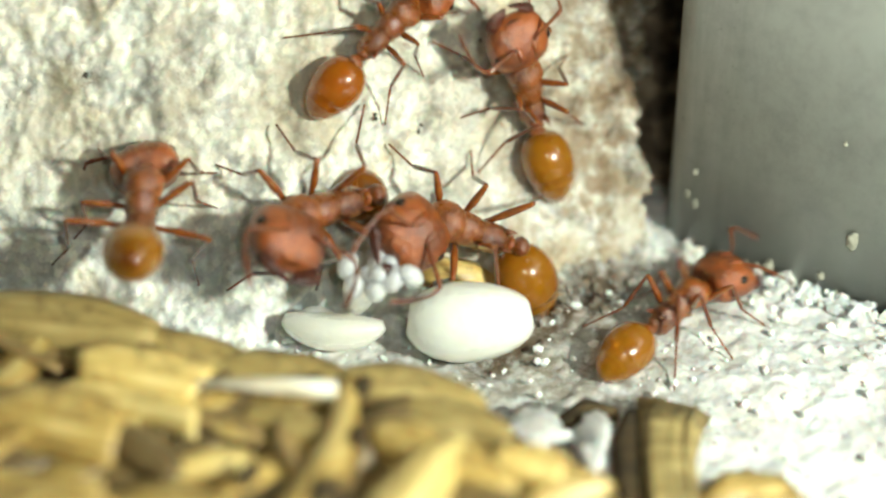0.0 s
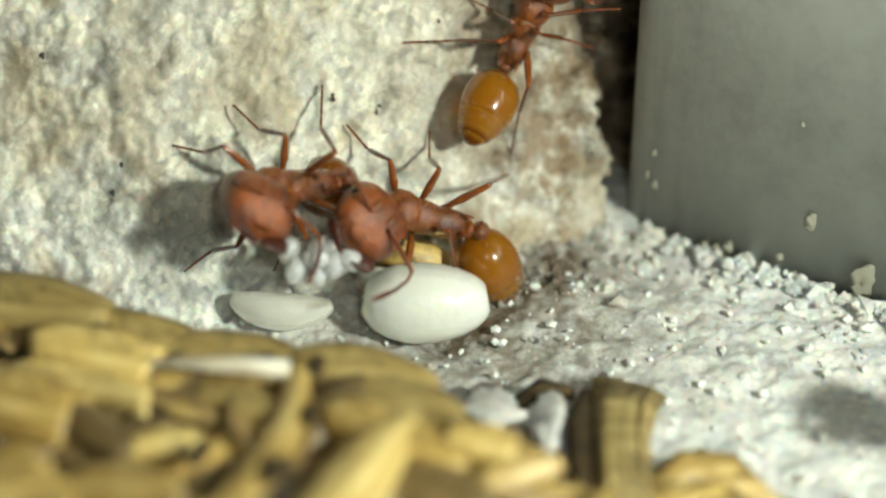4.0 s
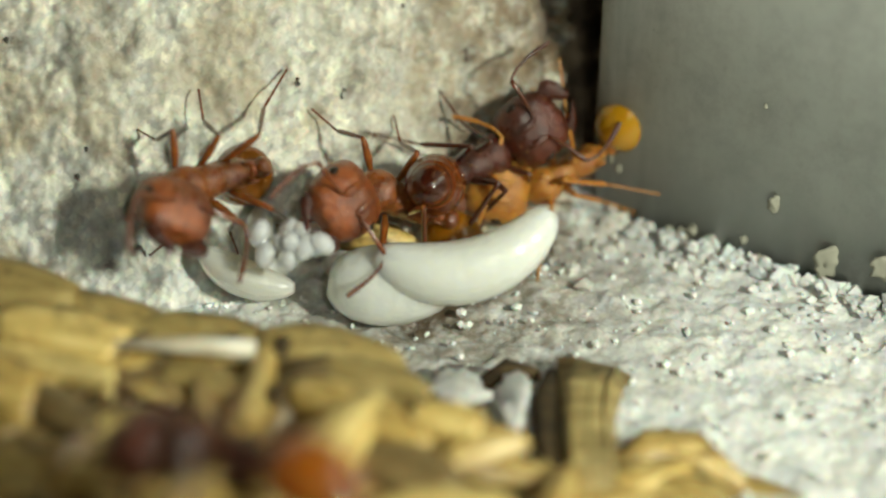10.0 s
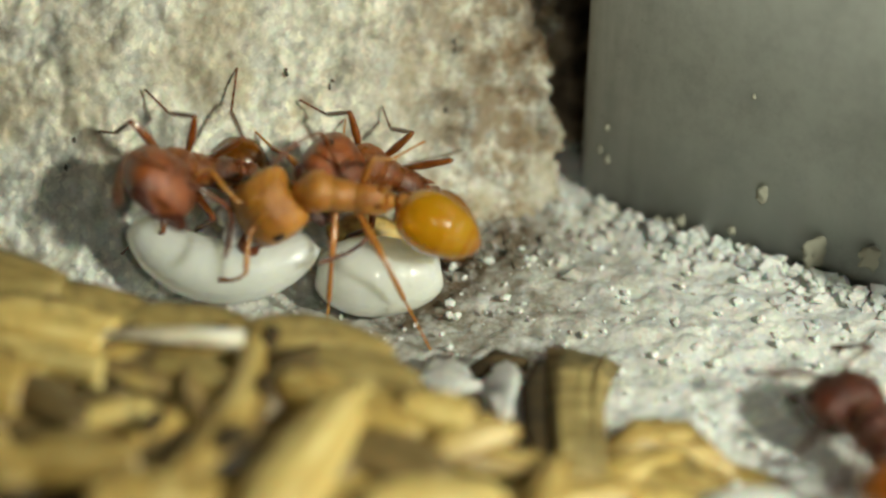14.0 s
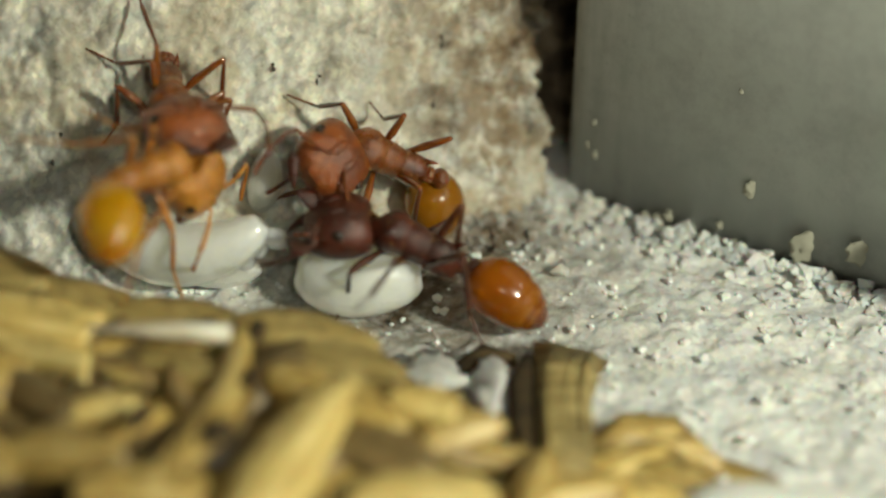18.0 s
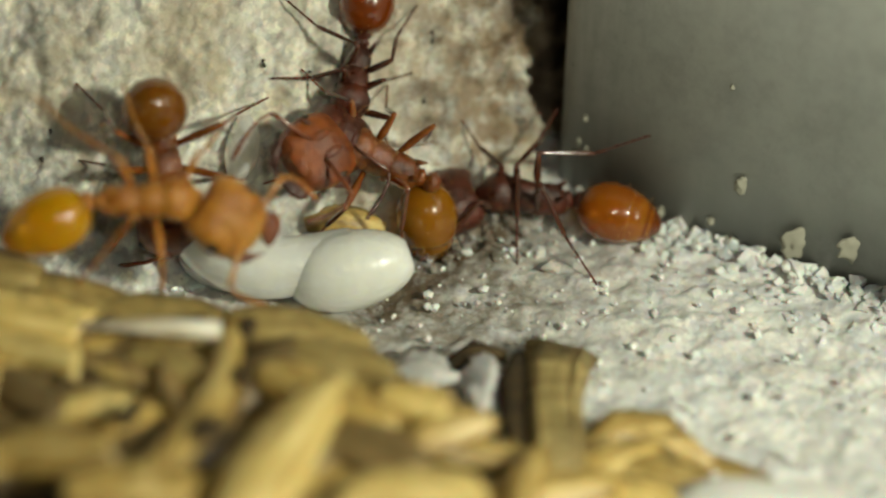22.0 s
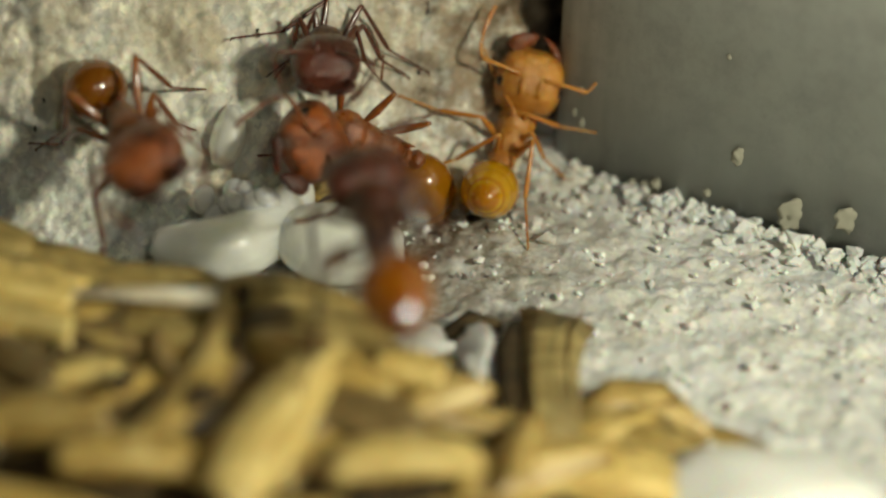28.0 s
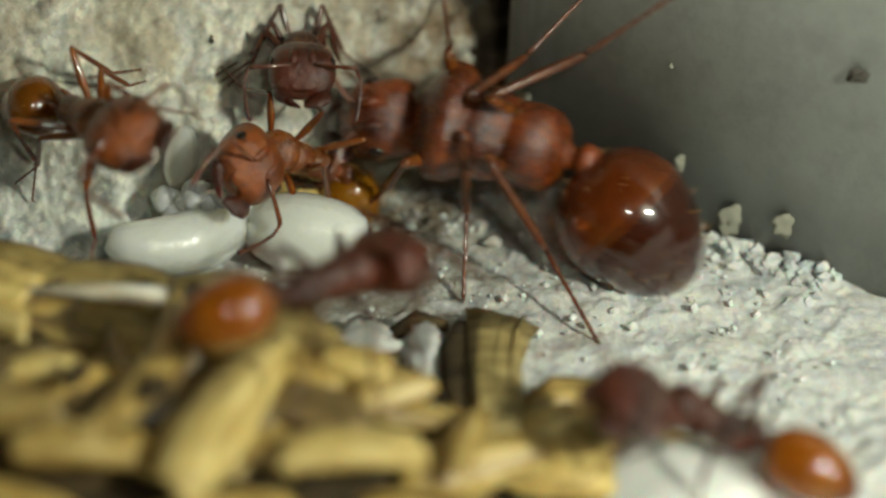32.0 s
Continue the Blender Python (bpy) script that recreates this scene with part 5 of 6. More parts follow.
def motions():
    creep(nurse_a, [
        (0, -3.55, -3.95, 4.05, -61.94, -2.46, -150.18), (3, -3.18, -3.78, 4.07, -59.81, -11.95, -151.01),
        (7, -3.48, -3.98, 3.98, -65.35, -12.07, -149.29), (9, -4.35, -4.17, 3.96, -64.74, -7.04, -148.39),
        (12, -4.6, -4.19, 3.9, -59.48, -2.67, -146.19), (14, -4.51, -4.17, 4.01, -60.99, -19.5, -152.14),
        (15.3, -4.34, -2.36, 4.18, -75.29, -25.78, -103.51), (17, -5.08, -2.79, 5.48, -30.03, -3.93, -93.91),
        (18, -4.83, -2.85, 5.33, -8.81, 4.25, -82.17), (19, -4.76, -4.11, 4.26, -17.43, 55.31, -113.84),
        (20, -4.7, -4.22, 4.33, -0.08, 65.84, -89.54), (21, -4.73, -4.23, 3.96, -3.21, 57.53, -92.47),
        (22, -4.64, -4.26, 3.91, 9.69, 59.14, -75.41), (23, -4.63, -4.35, 4.09, 15.97, 65.69, -65.67),
        (24, -4.72, -4.44, 4.02, 9.39, 67.2, -73.73), (24.5, -5.16, -4.64, 4.12, 0.96, 26.78, -82.15),
        (25, -5.52, -5.44, 4.77, 0.69, -8.81, -83.83), (26, -5.47, -5.49, 4.57, 14.18, -4.16, -83.4), (29, -5.2, -5.28, 5, 30.4, -12.73, -63.26),
        (30, -5.44, -5.07, 5.25, 36.21, -14.04, -54.02), (32, -5.13, -5.17, 5.04, 33.22, -13.05, -56.62),
    ], [
        (0, 0, -60.02, 60.39), (3, 0, -60.26, 60.48), (7, 0, -60.03, 60.41), (9, 0, -60.03, 60.47), (12, 0, -60.19, 60.41),
        (14, 0, -60.45, 60.53), (15.3, 0.54, 15.7, 2.46), (17, 0, -28.75, 43.89), (18, 0, -25.75, 21.91), (19, 0, 55.63, 0.52),
        (20, 0, 53.82, 0.89), (21, 0, 56.44, 0.25), (22, 0, 56.08, 0.27), (23, 0, 53.7, 0.55), (24, 0, 53.44, 0.6), (24.5, 0, 21.75, 0.94),
        (25, 0, -13.48, 0.93), (26, 0, -13.01, 14.77), (29, 0, -3.28, -0.04), (30, 0, -2.29, -0.19), (32, 0, -5.21, 2.34),
    ], [
        (0, 0, -79.66, -33.84), (3, 0, -79.06, -26.98), (7, 0, -80.05, -37.04), (9, 0, -76.04, -47.24), (12, 0, -78.42, -17.35),
        (14, 0, -63.03, 21.79), (15.3, 0.06, -9.55, -1.31), (17, 0, -63.06, -3.43), (18, 0, -64.41, -2.6), (19, 0, 80.54, -0.84),
        (20, 0, 80.75, -0.22), (21, 0, 80.47, -0.27), (22, 0, 80.54, 0.23), (23, 0, 80.75, 0.19), (24, 0, 80.76, -0.05), (24.5, 0, 80.62, -0.27),
        (25, 0, 32.65, -2.17), (26, 0, 30.59, 8.18), (29, 0, 18.02, 23.59), (30, 0, 5.35, 32.41), (32, 0, 11.95, 26.65),
    ])
    creep(nurse_b, [
        (0, 0.42, -3.21, 2.93, -53.85, -25.46, -172.67), (3, 0.42, -3.33, 2.83, -53.31, -21.98, -172.89),
        (7, 0.36, -3.44, 2.7, -49.97, -19.04, -173.09), (9, 0.77, -3.31, 2.76, -53.59, -27.03, -171.04),
        (12, 0.37, -3.25, 2.78, -55.86, -31.46, -169.78), (14, 0.63, -3.06, 3.18, -59.84, -34.09, -166.71),
        (17, 0.96, -2.9, 3.36, -58.5, -29.9, -166.43), (20, 1.16, -2.71, 3.39, -38.55, -27.14, 177.51),
        (22, 1.03, -2.84, 3.24, -37.65, -26.32, 177.42), (24, 1, -2.62, 3.33, -46.39, -35.13, 178.35),
        (26, 0.79, -2.94, 3.04, -57.55, -37.9, -170.78), (30, 0.87, -3.08, 2.97, -60.33, -25.68, -166.45),
        (32, 0.3, -3.4, 2.77, -63.28, -30.16, -160.3),
    ], [
        (0, 0, -37.14, 55.23), (3, 0, -45.28, 55.38), (7, 0, -43.53, 55.46), (9, 0, -29.68, 55.22), (12, 0, -39.51, 55.54),
        (14, 0, -35.69, 55.23), (17, 0, -33.86, 55.11), (20, 0, -18.23, 55.52), (22, 0, -26.7, 55.9), (24, 0, -33.44, 55.38),
        (26, 0, -34.49, 55.15), (30, 0, -34.69, 55.33), (32, 0, -35.88, 55.43),
    ], [
        (0, 0, -24.12, -36.57), (3, 0, -22.6, -38.12), (7, 0, -31.7, -38.22), (9, 0, -36.18, -32.32), (12, 0, -14.65, -18.21),
        (14, 0, -14.17, -26.37), (17, 0, -36.28, -33.88), (20, 0, -46.43, -39.71), (22, 0, -42.2, -41.66), (24, 0, -29.46, -29.58),
        (26, 0, -11.97, -13.03), (30, 0, -30.78, -44.93), (32, 0, -26.78, -25.27),
    ])
    creep(callow_c, [
        (0, 5.07, 0.12, 15.45, -134.11, 72.93, 102.65), (6.5, 6.75, -0.91, 13.49, -132.62, 75.43, 104.5),
        (7.5, 7.3, -1.26, 10.01, -127.17, 78.37, 110.31), (8, 6.68, -0.87, 7.15, -46.3, 71.79, -166.72),
        (8.5, 6.74, -0.89, 5.97, -38.41, 75.82, -159.33), (9, 6.62, -0.83, 4.65, -48.28, 73.31, -168.36),
        (9.5, 6.28, -0.6, 3.66, -37.44, 60.44, -153.03), (10, 5.51, -0.5, 1.74, -60.56, 23.98, -161.87),
        (10.5, 3.25, -3.03, 2.07, -28, 0.15, -168.39), (11, 2.36, -3.32, 2.09, -29.02, -6.93, 179.3),
        (12, 3.29, -3.89, 2.27, -11.78, -30.24, -119.17), (13, 3.73, -3.54, 2.08, -10.1, -5.33, 171.82),
        (14, -0.49, -5.43, 3.98, -45.48, -5.98, 176.17), (14.5, -1.53, -6.02, 3.87, -54.7, -5.06, 176.89),
        (16.5, -5.72, -4.93, 4.1, -50.38, -16.19, 158.88), (17, -6.43, -5.87, 5.23, -47.04, -11.14, 172.78),
        (17.5, -5.77, -5.74, 4.98, 11.04, -33.55, 103.35), (18, -4.98, -6.58, 5.37, 53.52, 7, 45.1),
        (20, -4.61, -6.65, 4.84, 65.58, 8.66, 16.18), (21, -4.77, -5.82, 4.29, 50.26, 4.33, 11.44), (22, -4.63, -7.29, 4.81, 48.84, 4.8, 9.12),
        (23, -4.43, -5.97, 4.1, 49.77, -4.61, 16.15), (24, -4.05, -6.89, 4.87, 52.08, -1.35, 12.01), (25, -1.44, -5.01, 3.45, 65.01, 4.29, 2.94),
        (26, 0.57, -4.63, 2.99, 62.16, 12.8, 6.13), (27.5, 4.24, -1.4, 1.3, 41.48, -18.98, 46.67),
        (28.5, 5.44, -0.44, 1.92, 16.2, -37.22, 78.14), (29, 4.93, -2.8, 3.03, 54.74, -23.5, 18.56),
        (29.5, 7.38, -1.3, 2.32, 67.91, -22.93, 9.47), (30, 7.81, -2.21, 4.13, 48.94, -44.67, 45.77),
        (30.5, 8.38, -1.93, 7.05, 9.13, -79.15, 49.09), (31, 9.7, -2.72, 11.57, -25.25, -63.54, 80.95),
        (32, 9.55, -2.66, 14.63, -25.93, -65.45, 81.92),
    ], [
        (0, -0.02, -10.71, 1.91), (6.5, -0.02, -10.89, 1.8), (7.5, -0.45, -18.46, 5.69), (8, -4.66, -46.05, 13.14), (8.5, -4.12, -48.99, 10.64),
        (9, -0.12, -8.24, -9.83), (9.5, -10.06, 28.43, -29.82), (10, 3.05, -17.48, -41.45), (10.5, -4.65, -52.2, 10.96),
        (11, -1.33, -25.86, 8.96), (12, 1.24, 14.55, 5.91), (13, 0.19, -4.81, 4.42), (14, 0, 15.11, 36.15), (14.5, 0, -3.83, 3.47),
        (16.5, 3.61, 37.33, 8.79), (17, 0, 28.65, 24.91), (17.5, 0, 30.79, -17.68), (18, 0, 33.98, -60.27), (20, 0, 21.33, -51.12),
        (21, 0, 21.58, -40.52), (22, 0, 2.73, -34.83), (23, 0, 17.17, -37.47), (24, 0, -6.42, -33.16), (25, 0, -3.39, -6.09),
        (26, 0, -7.79, 22.25), (27.5, -7.07, -53.33, 16.12), (28.5, -6.07, -53.81, 13.67), (29, 0, -10.85, -17.52), (29.5, 0.6, -11.95, -28.59),
        (30, 0, -19.92, -20.13), (30.5, 1, 4.54, 8.07), (31, 10.33, -46.31, -28.48), (32, 6.76, -40.17, -22.98),
    ], [
        (0, -0.08, 4.72, -1), (6.5, -0.07, 4.81, -0.94), (7.5, -0.33, 8.77, -2.93), (8, -1.43, 23.61, -5.85), (8.5, -1.19, 25.18, -4.6),
        (9, 0.35, 3.42, 5.2), (9.5, -1.96, -17.97, 15.98), (10, 2.56, 8.82, 22.24), (10.5, -1.26, 26.98, -4.57), (11, -0.67, 12.68, -4.51),
        (12, 0.13, -8.92, -3.17), (13, -0.12, 1.61, -2.34), (14, 0, -2.08, -20.25), (14.5, 0, -0.68, -8.21), (16.5, 0.74, -22.62, -4.5),
        (17, 0, -9.14, -27.06), (17.5, 0, 9.22, 9.66), (18, 0, 28.78, 49.12), (20, 0, 60.37, 28.6), (21, 0, 13.76, -2.99),
        (22, 0, -14.16, 20.35), (23, 0, 11.23, -5.66), (24, 0, -25.87, 12.94), (25, 0, 16.55, 21.21), (26, 0, -22.21, 47.36),
        (27.5, -8.15, 53.56, -15.26), (28.5, -8.64, 56.62, -15.25), (29, 0, -12.67, 31.63), (29.5, 1.3, 5.49, 15.27), (30, 0, -1.39, 13.68),
        (30.5, -0.03, -3.59, -4.44), (31, 7.27, 36.19, 20.05), (32, 4.78, 29.83, 15.81),
    ])
    creep(worker_d, [
        (0, -1.61, -0.29, 7.79, 56.57, -30.05, 39.68), (0.5, -2.32, 0.41, 9.49, 62.43, -47.52, 31.01), (1, -2.9, 1.5, 11.8, 42.38, -40.35, 58.11),
        (2, -2.37, 3.47, 14.81, 17.48, -31.09, 86.64), (32, 1.42, 2.32, 19.1, -7.5, -77.18, 65.38),
    ], [
        (0, -5.39, 32.18, -14.75), (0.5, 1.68, -26.49, -10.87), (1, -2.46, 17.45, -10.44), (2, -0.09, -15.44, 1.64), (32, 12.64, -44.07, -36.91),
    ], [
        (0, -1.05, -19.54, 7.72), (0.5, 0.55, 10.95, 4.16), (1, -0.31, -10.63, 5.6), (2, -0.09, 7.19, -0.85), (32, 12.56, 39.3, 31.59),
    ])
    creep(worker_e, [
        (0, 2.22, 0, 5.61, -55.79, -75.59, 173.26), (0.5, 1.45, 0.74, 7.45, 15.15, -55.09, 93.73), (1, 1.56, 2.6, 10.7, -10.84, -58.36, 97.95),
        (2, 1.93, 1.96, 15.4, -43.68, -71.13, 100.3), (32, 5.39, -0.22, 19.86, -50.04, -73.89, 106.97),
    ], [
        (0, -1.31, -29.88, 7.01), (0.5, 0.52, -54.03, -1.17), (1, 7.48, -53.1, -17.14), (2, 11.55, -35.75, -44.87), (32, 12.38, -39.58, -41.76),
    ], [
        (0, -0.57, 14.78, -3.46), (0.5, 0.13, 28.61, 0.47), (1, 6.04, 45.47, 13.4), (2, 13.06, 31.94, 39.38), (32, 19.69, 41.16, 46.19),
    ])
    creep(worker_f, [
        (0, -8.24, -4.76, 4.74, 3.1, -28.28, 86.23), (0.4, -8.12, -4.37, 5.26, 4.7, -33.62, 85.07),
        (0.6, -7.76, -4.22, 5.46, 4.77, -33.6, 82.58), (0.8, -8.15, -3.81, 6.16, 3.18, -36.84, 87.85),
        (1, -8.09, -3.34, 6.68, -6.4, -44.82, 102.67), (1.2, -7.49, -3.5, 6.58, 38.88, -29.94, 57.27),
        (1.4, -6.19, -3.34, 6.8, 54.86, 4.1, 44.55), (1.6, -4.11, -2.94, 6.6, 47.46, 9.72, 27.5), (2, 0.06, -1.45, 4.66, 52.39, 15.89, 6.85),
        (2.5, 0.96, -1.27, 4.4, 61.94, -2.34, 11.48), (3, 2.73, 0.09, 5.47, 56.16, -22.41, 32.08), (3.5, 3.24, 0.72, 6, 47.31, -42.21, 44.9),
        (5.5, 4.24, 0.46, 8.81, 98.56, -80.32, -39.7), (6, 4.41, 0.4, 8.86, 94.64, -81.87, -35.96),
        (6.6, 4.41, 0.36, 11.11, 124.44, -74.46, -67.3), (8, 4.45, 0.37, 17.3, 6.25, -73.51, 52.06),
        (32, 6.84, -1.14, 18.18, 5.56, -75.06, 52.68),
    ], [
        (0, 0, 60.88, 22.97), (0.4, 0, 60.29, 8.09), (0.6, 0, 60.36, -6.59), (0.8, 0, 52.71, 11.57), (1, 0, 41.84, 9.55), (1.2, 0, 60.03, 5.61),
        (1.4, 0, 9.49, -6.15), (1.6, 0, 12.65, -27.66), (2, 0, 3.45, -22.63), (2.5, -0.9, 20.36, -3.45), (3, 0, 14.61, -11.52),
        (3.5, -3.91, -54.53, 8.66), (5.5, -0.07, -0.23, -0.87), (6, 0.52, 3.06, 4.67), (6.6, 0.61, 3.65, 5.3), (8, 11.48, -48.83, -29.31),
        (32, 11.08, -49.56, -27.75),
    ], [
        (0, 0, 58.18, 12.1), (0.4, 0, 50.09, 5.24), (0.6, 0, 46.15, 3.97), (0.8, 0, 40.22, 13.14), (1, 0, 37.49, -4.7), (1.2, 0, 35.23, 9.36),
        (1.4, 0, 17.77, 30.02), (1.6, 0, 8.25, 32.74), (2, 0, -33.15, 31.9), (2.5, -0.13, -12.23, 1.84), (3, 0, -16.82, 23.19),
        (3.5, -1.67, 35.91, -4.67), (5.5, 0.01, -0.81, 0.47), (6, -0.04, -2.59, -2.5), (6.6, -0.03, -2.91, -2.84), (8, 14, 47.94, 29.06),
        (32, 15.21, 50.75, 29.75),
    ])
    creep(worker_g, [
        (0, 6.58, -4.1, 0.93, 0.26, -9.4, 41.88), (0.5, 10.69, -3.49, 0.97, 35.06, -22.54, 6.98), (1, 14.93, -6.12, 2.94, 91.28, -40.13, -35.14),
        (2, 18.81, -8.56, 4.54, 100.94, -43.72, -47.61), (32, 23.88, -11.71, 3.6, 79.3, -30, -11.69),
    ], [
        (0, -1.13, 5.86, -8.39), (0.5, 2.73, -44.58, -8.09), (1, 0.79, 15.95, 3.54), (2, 0.76, 12.78, 3.9), (32, -12.67, -43.16, 38.03),
    ], [
        (0, 0.01, -4.07, 4.28), (0.5, 0.93, 23.55, 3.83), (1, 0.09, -9.7, -1.9), (2, 0.07, -7.92, -2.09), (32, -11.29, 36.69, -30.37),
    ])
    creep(worker_h, [
        (0, 17.69, -11.4, 3.23, -13.4, 8.13, 145.72), (4.5, 15.96, -12.39, 3.22, -0.41, 6.93, 148.05), (5.5, 9.39, -13.68, 3.22, -0, 4.05, 148.99),
        (6, 5.37, -16.03, 5.18, -0, -37.71, -149.32), (6.5, 5.13, -16.28, 5.27, -0, -36.68, -147.45), (7, 4.45, -17.14, 5.46, -0, -37.36, -145.91),
        (7.5, 2.38, -18.85, 5.97, -0, -26.68, -150.25), (8, -0.12, -18.46, 6.33, -0, 17.46, 142.92), (8.5, -1.11, -19.07, 6.31, -0, 23.28, 146.71),
        (9, -3.93, -18.68, 6.32, -0, 9.06, 162.71), (9.5, -4.94, -18.66, 6.33, -0, 16.25, 148.25), (10, -3.04, -18.3, 6.3, -0, 15.14, 145.91),
        (10.5, -0.68, -17.76, 6.31, -0, 13.22, 135.02), (10.8, -0.45, -17.05, 6.32, 0, 1.84, 92.92), (11, -0.14, -16.68, 6.3, 0, -1.37, 67.11),
        (11.5, -0.15, -18.17, 6.31, 0, 12.35, 46.75), (12, 2.87, -17.89, 5.86, 0, -7.16, 18.23), (12.5, 6.09, -16.31, 4.94, 0, -16.96, 8.17),
        (13, 8.34, -14.91, 4.18, 0, -12.79, 2.06), (13.5, 10.7, -14.76, 3.23, 0, -11.76, 19.79), (14, 15.6, -16.8, 2.6, 0, 0, -18),
        (14.5, 18.6, -18, 2.2, 0, 0, -20), (16, 23, -19.5, 2.2, 0, 0, -18), (32, 24, -20, 2.2, 0, 0, -18),
    ], [
        (0, -11.51, -35.6, 44.98), (4.5, -8.36, -26.82, 49.82), (5.5, -9.59, -29.87, 48.42), (6, 1.1, 4.63, 8.86), (6.5, 1.08, 5.92, 7.97),
        (7, 2.68, 17.43, 11.39), (7.5, 0.11, -5.36, 3.06), (8, 0.63, 2.92, 5.76), (8.5, 0.53, 1.32, 5.5), (9, -1.71, 25, -5.7),
        (9.5, 0.08, -4.46, 1.72), (10, 1.07, 7.3, 7.26), (10.5, 0.93, 3.51, 8.12), (10.8, -0.37, -17.4, 5.33), (11, 4.74, 9.48, 28.01),
        (11.5, -0.09, -8.9, -13.87), (12, 2.1, -21.55, -19.33), (12.5, -0.45, -2.83, -7.59), (13, -3.67, 9.34, -22.01), (13.5, 4.12, -22.41, -34.47),
        (14, -0.34, -4.79, -8.09), (14.5, -0.14, 2.87, -1.26), (16, 0.61, 7.56, 4.07), (32, 0.5, 8.21, 3.24),
    ], [
        (0, -11.1, 29.62, -36.06), (4.5, -9.87, 22.18, -40.94), (5.5, -13.5, 27.83, -45.52), (6, -0.03, -3.46, -4.75), (6.5, -0, -4.15, -4.28),
        (7, 0.34, -10.63, -6.11), (7.5, -0.09, 1.9, -1.62), (8, -0.05, -2.52, -3.08), (8.5, -0.07, -1.65, -2.94), (9, -0.29, -14.97, 3.02),
        (9.5, -0.05, 1.43, -0.91), (10, 0.02, -4.91, -3.9), (10.5, -0.05, -2.85, -4.35), (10.8, -0.3, 8.22, -2.76), (11, 0.31, -6.51, -15.31),
        (11.5, 0.51, 3.78, 7.34), (12, 1.29, 10.55, 9.95), (12.5, 0.17, 0.56, 4.04), (13, -0.21, -6.26, 11.94), (13.5, 2.47, 11.39, 17.99),
        (14, 0.22, 1.6, 4.3), (14.5, 0.01, -2.48, 0.67), (16, 0.02, -5.03, -2.18), (32, 0.02, -5.39, -1.74),
    ])
    creep(worker_i, [
        (0, 1.48, 2.22, 14.61, -137.35, 73.68, 100.03), (7.5, 3.39, 1.04, 10.94, -133.46, 79.21, 104.66),
        (8, 3.49, 0.96, 8.33, -106.98, 71.07, 134.64), (8.5, 3.28, 0.75, 5.98, -45.93, 66.59, -135.35),
        (9, 2.82, -0.54, 4.11, -43.41, 54.95, -117.37), (9.5, 3.17, -0.7, 3.63, -52.04, 51.59, -129.09), (10, 2.98, -1.3, 2.66, 58.83, -5.4, 40.78),
        (10.5, 3.63, -1.2, 2.32, 59.49, 1.66, 33.01), (11, 4.64, -0.72, 2.32, 61.98, 0.82, 23.84), (11.5, 7.13, -1.31, 2.29, 74.52, -16.22, 1.41),
        (12, 11.89, -4.25, 2.93, 84.27, -25.96, -21.21), (12.5, 15.21, -6.32, 4.05, 87.86, -31.95, -28.09),
        (14, 17.77, -7.94, 4.95, 92.73, -35.48, -36.66), (32, 21.12, -10, 5.23, 95.9, -37.33, -41.63),
    ], [
        (0, 0.01, -9.24, 3.76), (7.5, -0, -9.7, 3.69), (8, -0.41, -5.83, -12.17), (8.5, 8.11, -52.7, -18.76), (9, 12.22, -46.8, -32.98),
        (9.5, 11.27, -49.23, -28.46), (10, -9.48, -51.59, 22.54), (10.5, -5.62, -54, 12.61), (11, -3.31, -54.67, 7.3), (11.5, -7.77, -52.92, 17.89),
        (12, -2.85, 18.82, -11.53), (12.5, -0.76, -24.16, 5.73), (14, -0.51, -21.22, 4.89), (32, -0.48, -20.68, 4.8),
    ], [
        (0, -0.14, 3.95, -1.98), (7.5, -0.14, 4.19, -1.94), (8, 0.36, 2.15, 6.47), (8.5, 6.12, 43.86, 14.08), (9, 21.07, 51.19, 40.29),
        (9.5, 28.99, 60.22, 46.35), (10, -11.26, 52.25, -21.54), (10.5, -3.99, 45.07, -8.94), (11, -2.36, 44.91, -5.32),
        (11.5, -4.63, 40.09, -11.64), (12, -0.39, -11.44, 6.18), (12.5, -0.4, 11.76, -2.9), (14, -0.31, 10.22, -2.5), (32, -0.3, 9.93, -2.46),
    ])
